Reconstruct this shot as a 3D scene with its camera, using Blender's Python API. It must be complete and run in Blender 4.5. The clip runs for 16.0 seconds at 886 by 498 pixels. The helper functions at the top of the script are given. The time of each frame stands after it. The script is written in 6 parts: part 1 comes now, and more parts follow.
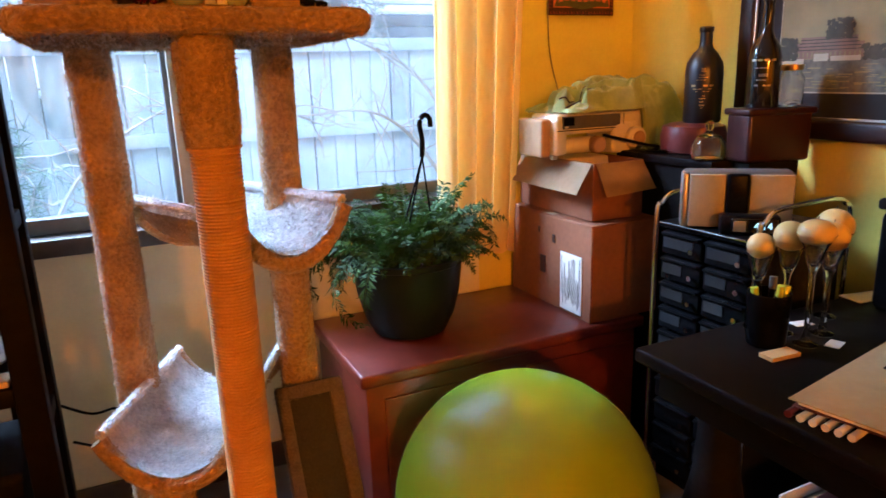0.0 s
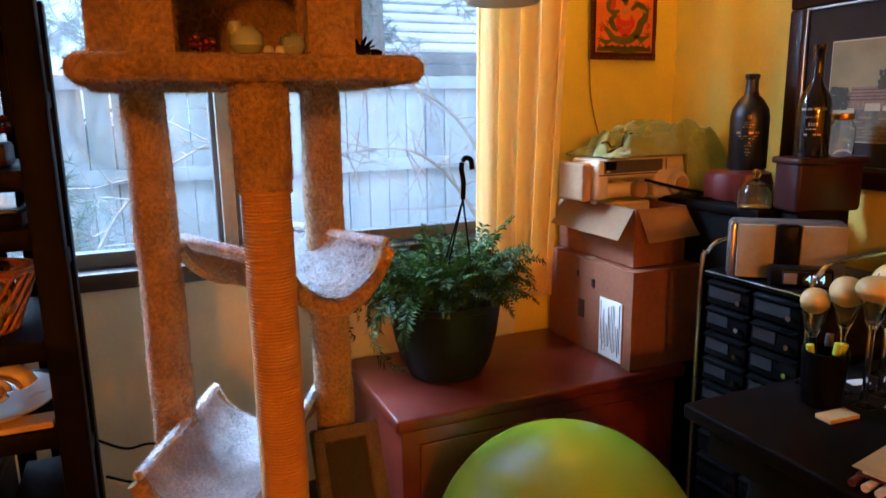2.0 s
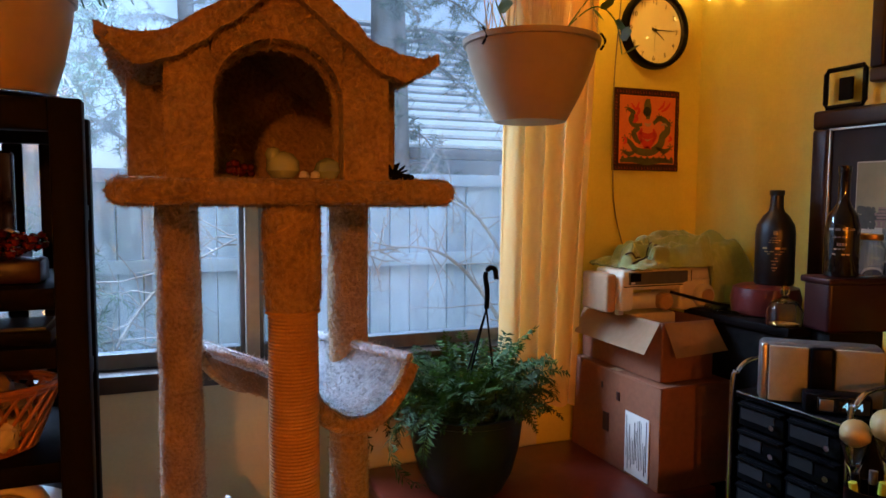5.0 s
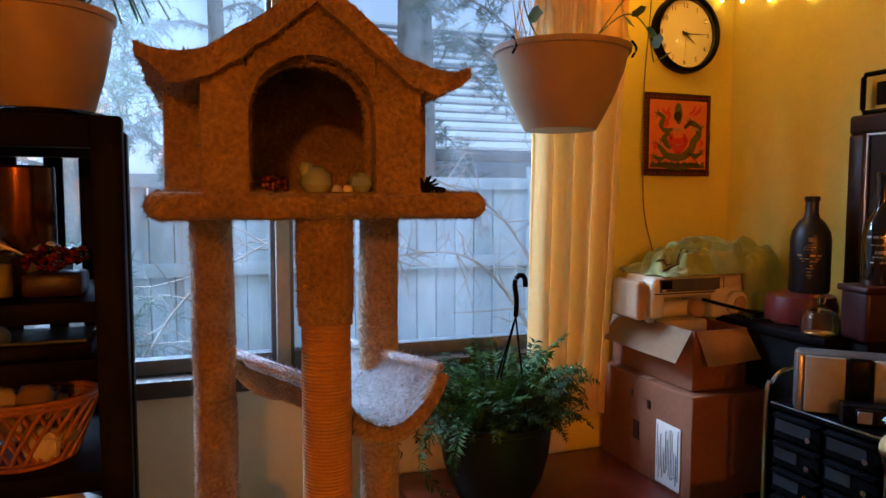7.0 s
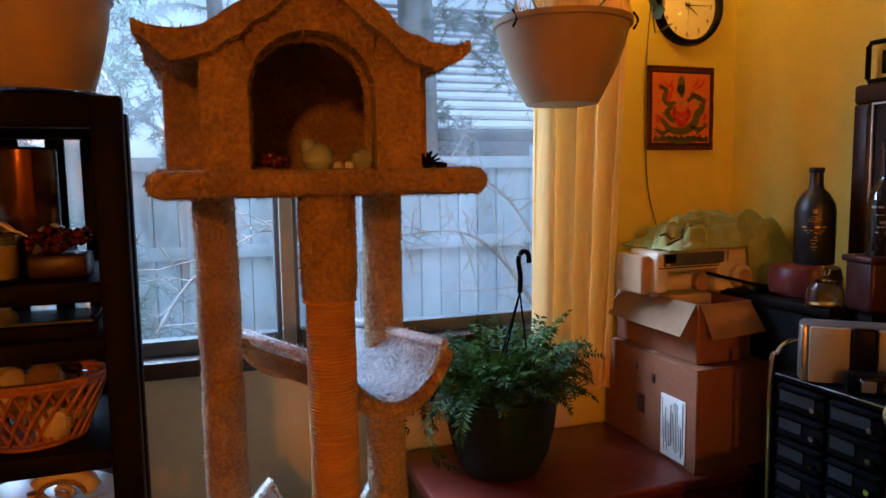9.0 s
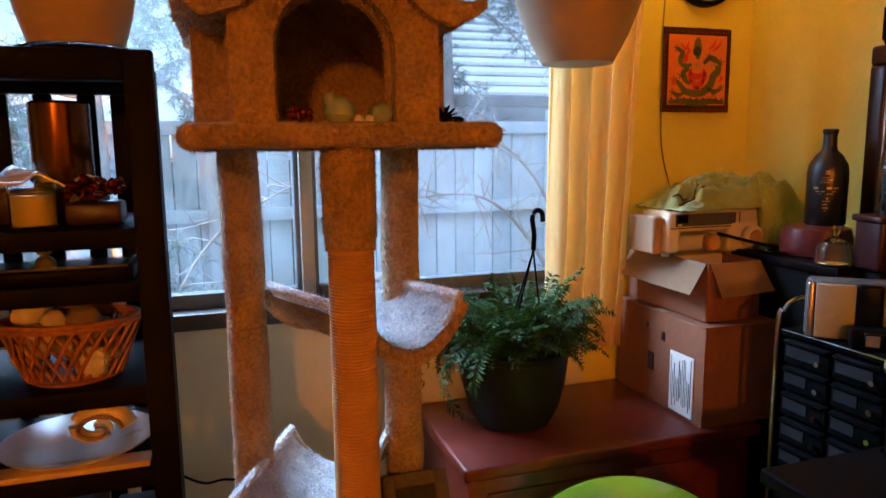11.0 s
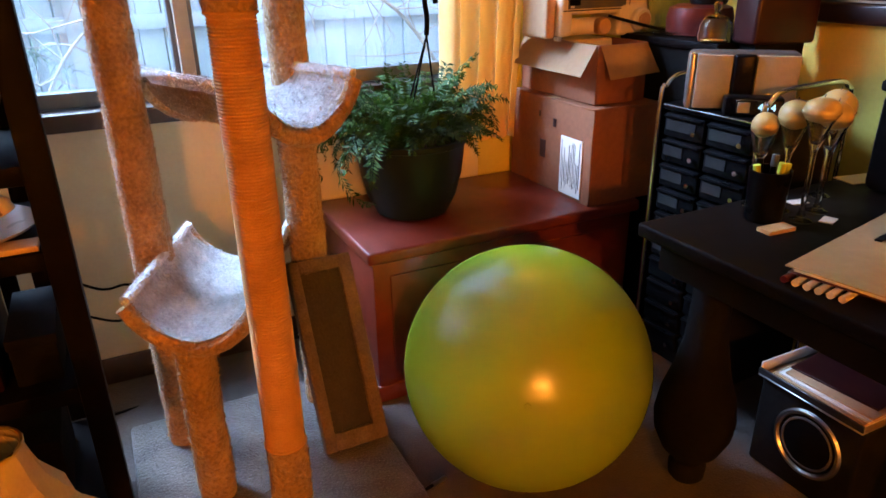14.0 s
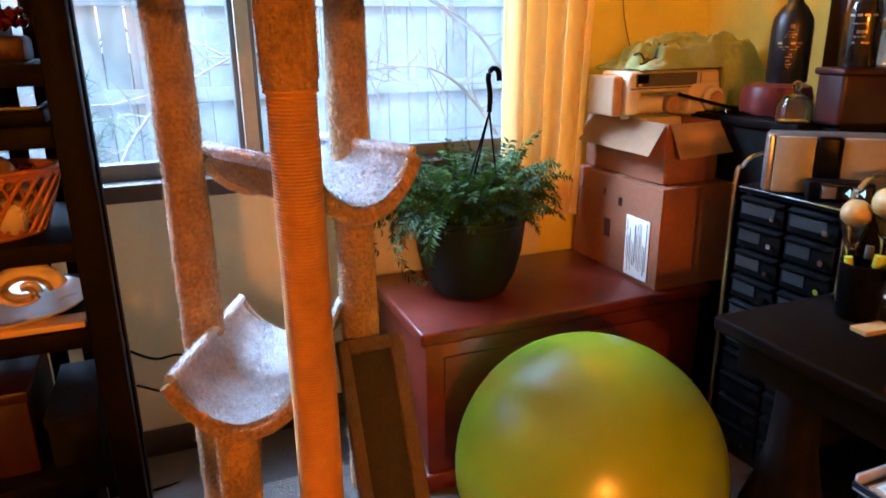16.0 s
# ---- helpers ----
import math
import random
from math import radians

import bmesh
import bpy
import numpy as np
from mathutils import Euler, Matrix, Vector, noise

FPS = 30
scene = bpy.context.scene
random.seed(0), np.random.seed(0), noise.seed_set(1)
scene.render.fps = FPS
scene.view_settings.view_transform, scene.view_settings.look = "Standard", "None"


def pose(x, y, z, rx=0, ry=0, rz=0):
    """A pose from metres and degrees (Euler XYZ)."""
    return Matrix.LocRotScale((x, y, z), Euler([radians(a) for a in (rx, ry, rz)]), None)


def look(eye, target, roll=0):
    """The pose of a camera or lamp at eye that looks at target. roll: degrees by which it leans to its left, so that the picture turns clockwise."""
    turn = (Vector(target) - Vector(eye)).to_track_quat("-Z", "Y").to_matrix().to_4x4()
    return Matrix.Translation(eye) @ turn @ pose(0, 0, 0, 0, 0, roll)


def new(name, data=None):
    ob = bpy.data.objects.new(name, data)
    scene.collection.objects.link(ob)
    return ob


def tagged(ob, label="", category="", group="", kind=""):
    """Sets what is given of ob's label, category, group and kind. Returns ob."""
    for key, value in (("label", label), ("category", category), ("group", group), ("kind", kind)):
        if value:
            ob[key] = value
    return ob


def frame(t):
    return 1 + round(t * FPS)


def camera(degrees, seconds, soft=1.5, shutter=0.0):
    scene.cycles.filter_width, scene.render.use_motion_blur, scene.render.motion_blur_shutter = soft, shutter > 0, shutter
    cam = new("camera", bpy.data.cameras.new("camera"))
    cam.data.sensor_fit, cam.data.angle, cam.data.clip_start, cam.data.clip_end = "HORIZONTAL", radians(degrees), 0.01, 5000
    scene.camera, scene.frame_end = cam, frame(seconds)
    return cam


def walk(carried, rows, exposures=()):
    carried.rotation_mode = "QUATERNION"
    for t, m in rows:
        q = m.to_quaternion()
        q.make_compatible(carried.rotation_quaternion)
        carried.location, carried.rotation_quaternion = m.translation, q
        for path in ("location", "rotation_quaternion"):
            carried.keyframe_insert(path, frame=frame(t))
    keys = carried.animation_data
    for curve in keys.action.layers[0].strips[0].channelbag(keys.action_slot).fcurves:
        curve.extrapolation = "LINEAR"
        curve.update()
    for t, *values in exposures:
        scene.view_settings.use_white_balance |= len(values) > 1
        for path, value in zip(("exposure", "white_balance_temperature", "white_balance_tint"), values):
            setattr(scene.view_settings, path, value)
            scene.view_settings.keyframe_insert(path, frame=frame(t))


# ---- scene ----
cam = camera(66.0, 16.0, shutter=0.5)
PATH = [
    (0, (0.373, 0.309, 1.262), (1.192, 2.064, 0.765), -1.8),
    (0.5, (0.379, 0.307, 1.262), (1.25, 2.041, 0.774), -1.3),
    (1, (0.377, 0.308, 1.256), (1.221, 2.057, 0.781), -1.5),
    (1.5, (0.355, 0.329, 1.273), (1.105, 2.13, 0.831), -1.3),
    (2, (0.346, 0.344, 1.286), (1.108, 2.149, 0.885), -0.9),
    (2.5, (0.344, 0.355, 1.305), (1.115, 2.17, 0.972), -0.9),
    (3, (0.345, 0.36, 1.31), (1.127, 2.174, 0.997), -0.5),
    (3.5, (0.344, 0.367, 1.322), (1.13, 2.186, 1.052), -0.2),
    (4, (0.338, 0.363, 1.339), (1.097, 2.201, 1.126), 0.1),
    (6.5, (0.333, 0.376, 1.356), (1.029, 2.247, 1.223), 0.2),
    (7, (0.325, 0.37, 1.369), (0.986, 2.252, 1.22), 0.1),
    (7.5, (0.324, 0.375, 1.36), (0.968, 2.264, 1.224), -0.5),
    (8, (0.329, 0.372, 1.358), (0.983, 2.258, 1.225), -0.5),
    (8.5, (0.33, 0.373, 1.362), (0.988, 2.254, 1.189), -0.8),
    (11, (0.307, 0.318, 1.333), (0.909, 2.203, 1.039), -0.6),
    (11.5, (0.307, 0.323, 1.322), (0.998, 2.144, 0.865), -0.5),
    (12, (0.318, 0.301, 1.274), (1.079, 2.079, 0.765), -0.9),
    (12.5, (0.305, 0.294, 1.26), (1.059, 2.069, 0.729), -1.0),
    (13, (0.296, 0.28, 1.222), (1.072, 1.981, 0.512), -0.9),
    (13.5, (0.29, 0.297, 1.229), (1.13, 1.924, 0.424), -0.3),
    (14, (0.296, 0.293, 1.228), (1.114, 1.943, 0.447), -0.9),
    (14.5, (0.304, 0.284, 1.21), (1.111, 1.963, 0.483), -1.4),
    (15, (0.29, 0.294, 1.226), (1.097, 1.973, 0.499), -0.8),
    (15.5, (0.302, 0.302, 1.22), (1.025, 2.045, 0.557), -1.3),
    (16, (0.33, 0.368, 1.234), (1.026, 2.147, 0.64), -0.8),
]
STOPS = [(0.0, 0.8), (1.0, 0.72), (1.5, 0.62), (2.0, 0.42), (2.5, 0.2), (3.0, 0.0), (3.5, -0.15), (4.0, -0.28), (8.5, -0.3), (11.0, 0.1), (12.0, 0.42), (13.0, 0.72), (14.0, 0.8), (16.0, 0.85)]
walk(cam, [(t, look(eye, target, roll)) for t, eye, target, roll in PATH], STOPS)

# ---------------------------------------------------------------- light
world = bpy.data.worlds.new("world")
scene.world = world
world.use_nodes = True
wn, wl = world.node_tree.nodes, world.node_tree.links
sky = wn.new("ShaderNodeTexSky")
sky.sky_type, sky.sun_disc = "NISHITA", False
sky.sun_elevation, sky.sun_rotation = radians(32), radians(160)
haze = wn.new("ShaderNodeMix")
haze.data_type = "RGBA"
haze.inputs[0].default_value = 0.65
haze.inputs[7].default_value = (3.2, 5.1, 8.7, 1)
wl.new(sky.outputs[0], haze.inputs[6])
wl.new(haze.outputs[2], wn["Background"].inputs[0])
wn["Background"].inputs[1].default_value = 0.165
sun = new("sun", bpy.data.lights.new("sun", "SUN"))
sun.data.energy, sun.data.angle, sun.data.color = 0.7, radians(20), (0.50, 0.76, 1.0)
sun.matrix_world = look((-1.5, -4, 6), (1, 6, 0))


def lamp(name, kind, place, watts, colour, size=0.1, target=None):
    l = new(name, bpy.data.lights.new(name, kind))
    l.data.energy, l.data.color = watts, colour
    if kind == "AREA":
        l.data.size = size
    else:
        l.data.shadow_soft_size = size
    l.matrix_world = look(place, target) if target else Matrix.Translation(place)
    return l


lamp("room_lamp", "POINT", (-1.15, -5.0, 2.30), 325, (1.0, 0.31, 0.050), 0.14)
lamp("fairy_glow", "POINT", (1.62, 2.15, 2.14), 4.8, (1.0, 0.50, 0.06), 0.03)
lamp("window_sky", "AREA", (-0.5, 3.35, 3.0), 400, (0.40, 0.62, 1.0), 1.5, (0.5, 1.6, 0.8))

# ---------------------------------------------------------------- helpers
AT = {}


def thing(name, place, label, category, group="", kind=""):
    ob = new(name)
    ob.empty_display_size = 0.05
    ob.location = place
    AT[ob.name] = Vector(place)
    return tagged(ob, label, category, group, kind)


def mesh_of(name, bm, material, origin=Vector(), smooth=True, fuzz=None):
    bmesh.ops.recalc_face_normals(bm, faces=bm.faces)
    bmesh.ops.translate(bm, verts=bm.verts, vec=-origin)
    me = bpy.data.meshes.new(name)
    if fuzz:
        bmesh.ops.triangulate(bm, faces=bm.faces)
        bm.verts.index_update()
        v = np.array([p.co[:] for p in bm.verts])
        f = np.array([[q.index for q in t.verts] for t in bm.faces])
        nrm = np.array([t.normal[:] for t in bm.faces])
        area = np.array([t.calc_area() for t in bm.faces])
        rng = np.random.default_rng(len(v))
        n, length = fuzz
        pick = rng.choice(len(f), n, p=area / area.sum())
        a, b = rng.random((2, n, 1))
        flip = (a + b) > 1
        a, b = np.where(flip, 1 - a, a), np.where(flip, 1 - b, b)
        p = v[f[pick, 0]] * (1 - a - b) + v[f[pick, 1]] * a + v[f[pick, 2]] * b
        side = rng.normal(size=(n, 3))
        side /= np.linalg.norm(side, axis=1, keepdims=True)
        tip = p + (nrm[pick] + 0.8 * rng.normal(size=(n, 3))) * 0.55 * length * rng.uniform(0.4, 1.2, (n, 1))
        base = len(v)
        allv = np.concatenate([v, p - side * 0.0012, p + side * 0.0012, tip])
        i = np.arange(n)
        allf = np.concatenate([f, np.stack([base + i, base + n + i, base + 2 * n + i], 1)])
        me.from_pydata(allv.tolist(), [], allf.tolist())
    else:
        bm.to_mesh(me)
    bm.free()
    for m in material if isinstance(material, (list, tuple)) else [material]:
        me.materials.append(m)
    if smooth:
        me.polygons.foreach_set("use_smooth", [True] * len(me.polygons))
        me.set_sharp_from_angle(angle=radians(38))
    return me


def part(name, bm, material, parent, label="", smooth=True, fuzz=None):
    origin = AT[parent.name]
    ob = new(name, mesh_of(name, bm, material, origin, smooth, fuzz))
    ob.parent = parent
    AT[ob.name] = origin
    return tagged(ob, label) if label else ob


def solo(name, bm, material, label="", category="", kind="", place=(0, 0, 0), smooth=True, group=""):
    ob = new(name, mesh_of(name, bm, material, Vector(place), smooth))
    ob.location = place
    AT[ob.name] = Vector(place)
    return tagged(ob, label, category, group, kind)


def bx(lo, hi, bevel=0.004, seg=2, turn=0.0, pivot=None, bm=None):
    """A box from corner to corner with rounded edges, turned about z by degrees."""
    own = bmesh.new()
    bmesh.ops.create_cube(own, size=1)
    lo, hi = Vector(lo), Vector(hi)
    bmesh.ops.transform(own, matrix=Matrix.Translation((lo + hi) / 2) @ Matrix.Diagonal((*(hi - lo), 1)), verts=own.verts)
    if bevel:
        bmesh.ops.bevel(own, geom=own.edges[:], offset=min(bevel, min(hi - lo) * 0.49), segments=seg, profile=0.5, affect="EDGES")
    if turn:
        p = Vector(pivot) if pivot else (lo + hi) / 2
        bmesh.ops.rotate(own, verts=own.verts, cent=p, matrix=Matrix.Rotation(radians(turn), 3, "Z"))
    return join(bm, own)


def join(bm, own):
    if bm is None:
        return own
    me = bpy.data.meshes.new("tmp")
    own.to_mesh(me)
    own.free()
    bm.from_mesh(me)
    bpy.data.meshes.remove(me)
    return bm


def lathe(profile, place, seg=40, bm=None, wobble=0.0, caps=True):
    """Turns (radius, height) pairs about the upright through place."""
    own = bmesh.new()
    rings = []
    for r, z in profile:
        rings.append([own.verts.new((place[0] + max(r, 1e-4) * math.cos(2 * math.pi * i / seg), place[1] + max(r, 1e-4) * math.sin(2 * math.pi * i / seg), place[2] + z)) for i in range(seg)])
    for a, b in zip(rings, rings[1:]):
        for i in range(seg):
            own.faces.new((a[i], a[(i + 1) % seg], b[(i + 1) % seg], b[i]))
    if caps:
        own.faces.new(rings[0][::-1])
        own.faces.new(rings[-1])
    if wobble:
        for v in own.verts:
            v.co += noise.noise_vector(v.co * 9) * wobble
    return join(bm, own)


def tube(points, r, seg=10, bm=None, closed=False):
    """A round bar along points; r may be one radius or one for each point."""
    own = bmesh.new()
    pts = [Vector(p) for p in points]
    rings = []
    n = len(pts)
    for i, p in enumerate(pts):
        a = pts[(i - 1) % n] if closed or i else pts[0]
        b = pts[(i + 1) % n] if closed or i < n - 1 else pts[-1]
        d = (b - a).normalized()
        u = d.cross(Vector((0, 0, 1)) if abs(d.z) < 0.9 else Vector((1, 0, 0))).normalized()
        w = d.cross(u)
        rad = r[i] if isinstance(r, (list, tuple)) else r
        rings.append([own.verts.new(p + (u * math.cos(2 * math.pi * k / seg) + w * math.sin(2 * math.pi * k / seg)) * rad) for k in range(seg)])
    for i in range(n if closed else n - 1):
        a, b = rings[i], rings[(i + 1) % n]
        for k in range(seg):
            own.faces.new((a[k], a[(k + 1) % seg], b[(k + 1) % seg], b[k]))
    if not closed:
        own.faces.new(rings[0][::-1])
        own.faces.new(rings[-1])
    return join(bm, own)


def arc(points, steps=8):
    """A smooth curve through points."""
    p = [Vector(q) for q in points]
    p = [p[0] * 2 - p[1], *p, p[-1] * 2 - p[-2]]
    out = []
    for i in range(1, len(p) - 2):
        for k in range(steps):
            t = k / steps
            out.append(0.5 * ((2 * p[i]) + (p[i + 1] - p[i - 1]) * t + (2 * p[i - 1] - 5 * p[i] + 4 * p[i + 1] - p[i + 2]) * t * t + (3 * p[i] - p[i - 1] - 3 * p[i + 1] + p[i + 2]) * t ** 3))
    out.append(p[-2])
    return out


def extrude_profile(outline, along, bevel=0.0, bm=None):
    """A closed outline of 3D points pushed along a vector."""
    own = bmesh.new()
    a = [own.verts.new(p) for p in outline]
    b = [own.verts.new(Vector(p) + Vector(along)) for p in outline]
    n = len(a)
    own.faces.new(a)
    own.faces.new(b[::-1])
    for i in range(n):
        own.faces.new((a[i], b[i], b[(i + 1) % n], a[(i + 1) % n]))
    if bevel:
        bmesh.ops.recalc_face_normals(own, faces=own.faces)
        bmesh.ops.bevel(own, geom=[e for e in own.edges if e.calc_face_angle(0) > 0.5], offset=bevel, segments=2, profile=0.5, affect="EDGES")
    return join(bm, own)


def roughen(bm, size, amount, cuts=0):
    """Worn, uneven surfaces: splits long edges, then moves every point by smooth noise."""
    if cuts:
        bmesh.ops.subdivide_edges(bm, edges=[e for e in bm.edges if e.calc_length() > cuts], cuts=3, use_grid_fill=True)
    for v in bm.verts:
        v.co += noise.noise_vector(v.co / size) * amount
    return bm


# ---------------------------------------------------------------- materials
def mat(name, dark, light=None, rough=0.6, scale=30.0, bump=0.2, depth=0.002, metal=0.0, fine=6.0, wear=0.25, sheen=0.0, coat=0.0, emit=None, random_tint=0.0, spec=0.5, contrast=0.18):
    """A base colour that wanders between two shades at two sizes, with a fine relief."""
    m = bpy.data.materials.new(name)
    m.use_nodes = True
    n, l = m.node_tree.nodes, m.node_tree.links
    b = n["Principled BSDF"]
    light = light or tuple(min(1, c * 1.25) for c in dark)
    co = n.new("ShaderNodeTexCoord")
    big, small = n.new("ShaderNodeTexNoise"), n.new("ShaderNodeTexNoise")
    big.inputs["Scale"].default_value, big.inputs["Detail"].default_value = scale / fine, 4
    small.inputs["Scale"].default_value, small.inputs["Detail"].default_value = scale, 5
    for q in (big, small):
        l.new(co.outputs["Object"], q.inputs["Vector"])
    add = n.new("ShaderNodeMath")
    add.operation = "MULTIPLY_ADD"
    add.inputs[1].default_value = 0.5
    half = n.new("ShaderNodeMath")
    half.operation = "MULTIPLY"
    half.inputs[1].default_value = 0.5
    l.new(big.outputs["Fac"], half.inputs[0])
    l.new(small.outputs["Fac"], add.inputs[0])
    l.new(half.outputs[0], add.inputs[2])
    ramp = n.new("ShaderNodeValToRGB")
    ramp.color_ramp.elements[0].position, ramp.color_ramp.elements[1].position = 0.5 - contrast, 0.5 + contrast
    ramp.color_ramp.elements[0].color, ramp.color_ramp.elements[1].color = (*dark, 1), (*light, 1)
    l.new(add.outputs[0], ramp.inputs[0])
    colour = ramp.outputs[0]
    if random_tint:
        info = n.new("ShaderNodeObjectInfo")
        hsv = n.new("ShaderNodeHueSaturation")
        rng = n.new("ShaderNodeMapRange")
        rng.inputs["To Min"].default_value, rng.inputs["To Max"].default_value = 1 - random_tint, 1 + random_tint
        l.new(info.outputs["Random"], rng.inputs["Value"])
        l.new(rng.outputs[0], hsv.inputs["Value"])
        l.new(colour, hsv.inputs["Color"])
        colour = hsv.outputs[0]
    l.new(colour, b.inputs["Base Color"])
    rr = n.new("ShaderNodeMapRange")
    rr.inputs["To Min"].default_value, rr.inputs["To Max"].default_value = max(0.02, rough - wear * 0.4), min(1, rough + wear * 0.4)
    l.new(big.outputs["Fac"], rr.inputs["Value"])
    l.new(rr.outputs[0], b.inputs["Roughness"])
    if bump:
        bn = n.new("ShaderNodeBump")
        bn.inputs["Strength"].default_value, bn.inputs["Distance"].default_value = bump, depth
        l.new(small.outputs["Fac"], bn.inputs["Height"])
        l.new(bn.outputs[0], b.inputs["Normal"])
    b.inputs["Metallic"].default_value = metal
    b.inputs["Sheen Weight"].default_value = sheen
    b.inputs["Coat Weight"].default_value = coat
    b.inputs["Specular IOR Level"].default_value = spec
    if emit:
        b.inputs["Emission Color"].default_value, b.inputs["Emission Strength"].default_value = (*emit[:3], 1), emit[3]
    return m


def glass(name, tint=(1, 1, 1), rough=0.0):
    m = bpy.data.materials.new(name)
    m.use_nodes = True
    b = m.node_tree.nodes["Principled BSDF"]
    b.inputs["Base Color"].default_value = (*tint, 1)
    b.inputs["Roughness"].default_value = rough
    b.inputs["Transmission Weight"].default_value = 1.0
    b.inputs["IOR"].default_value = 1.45
    return m


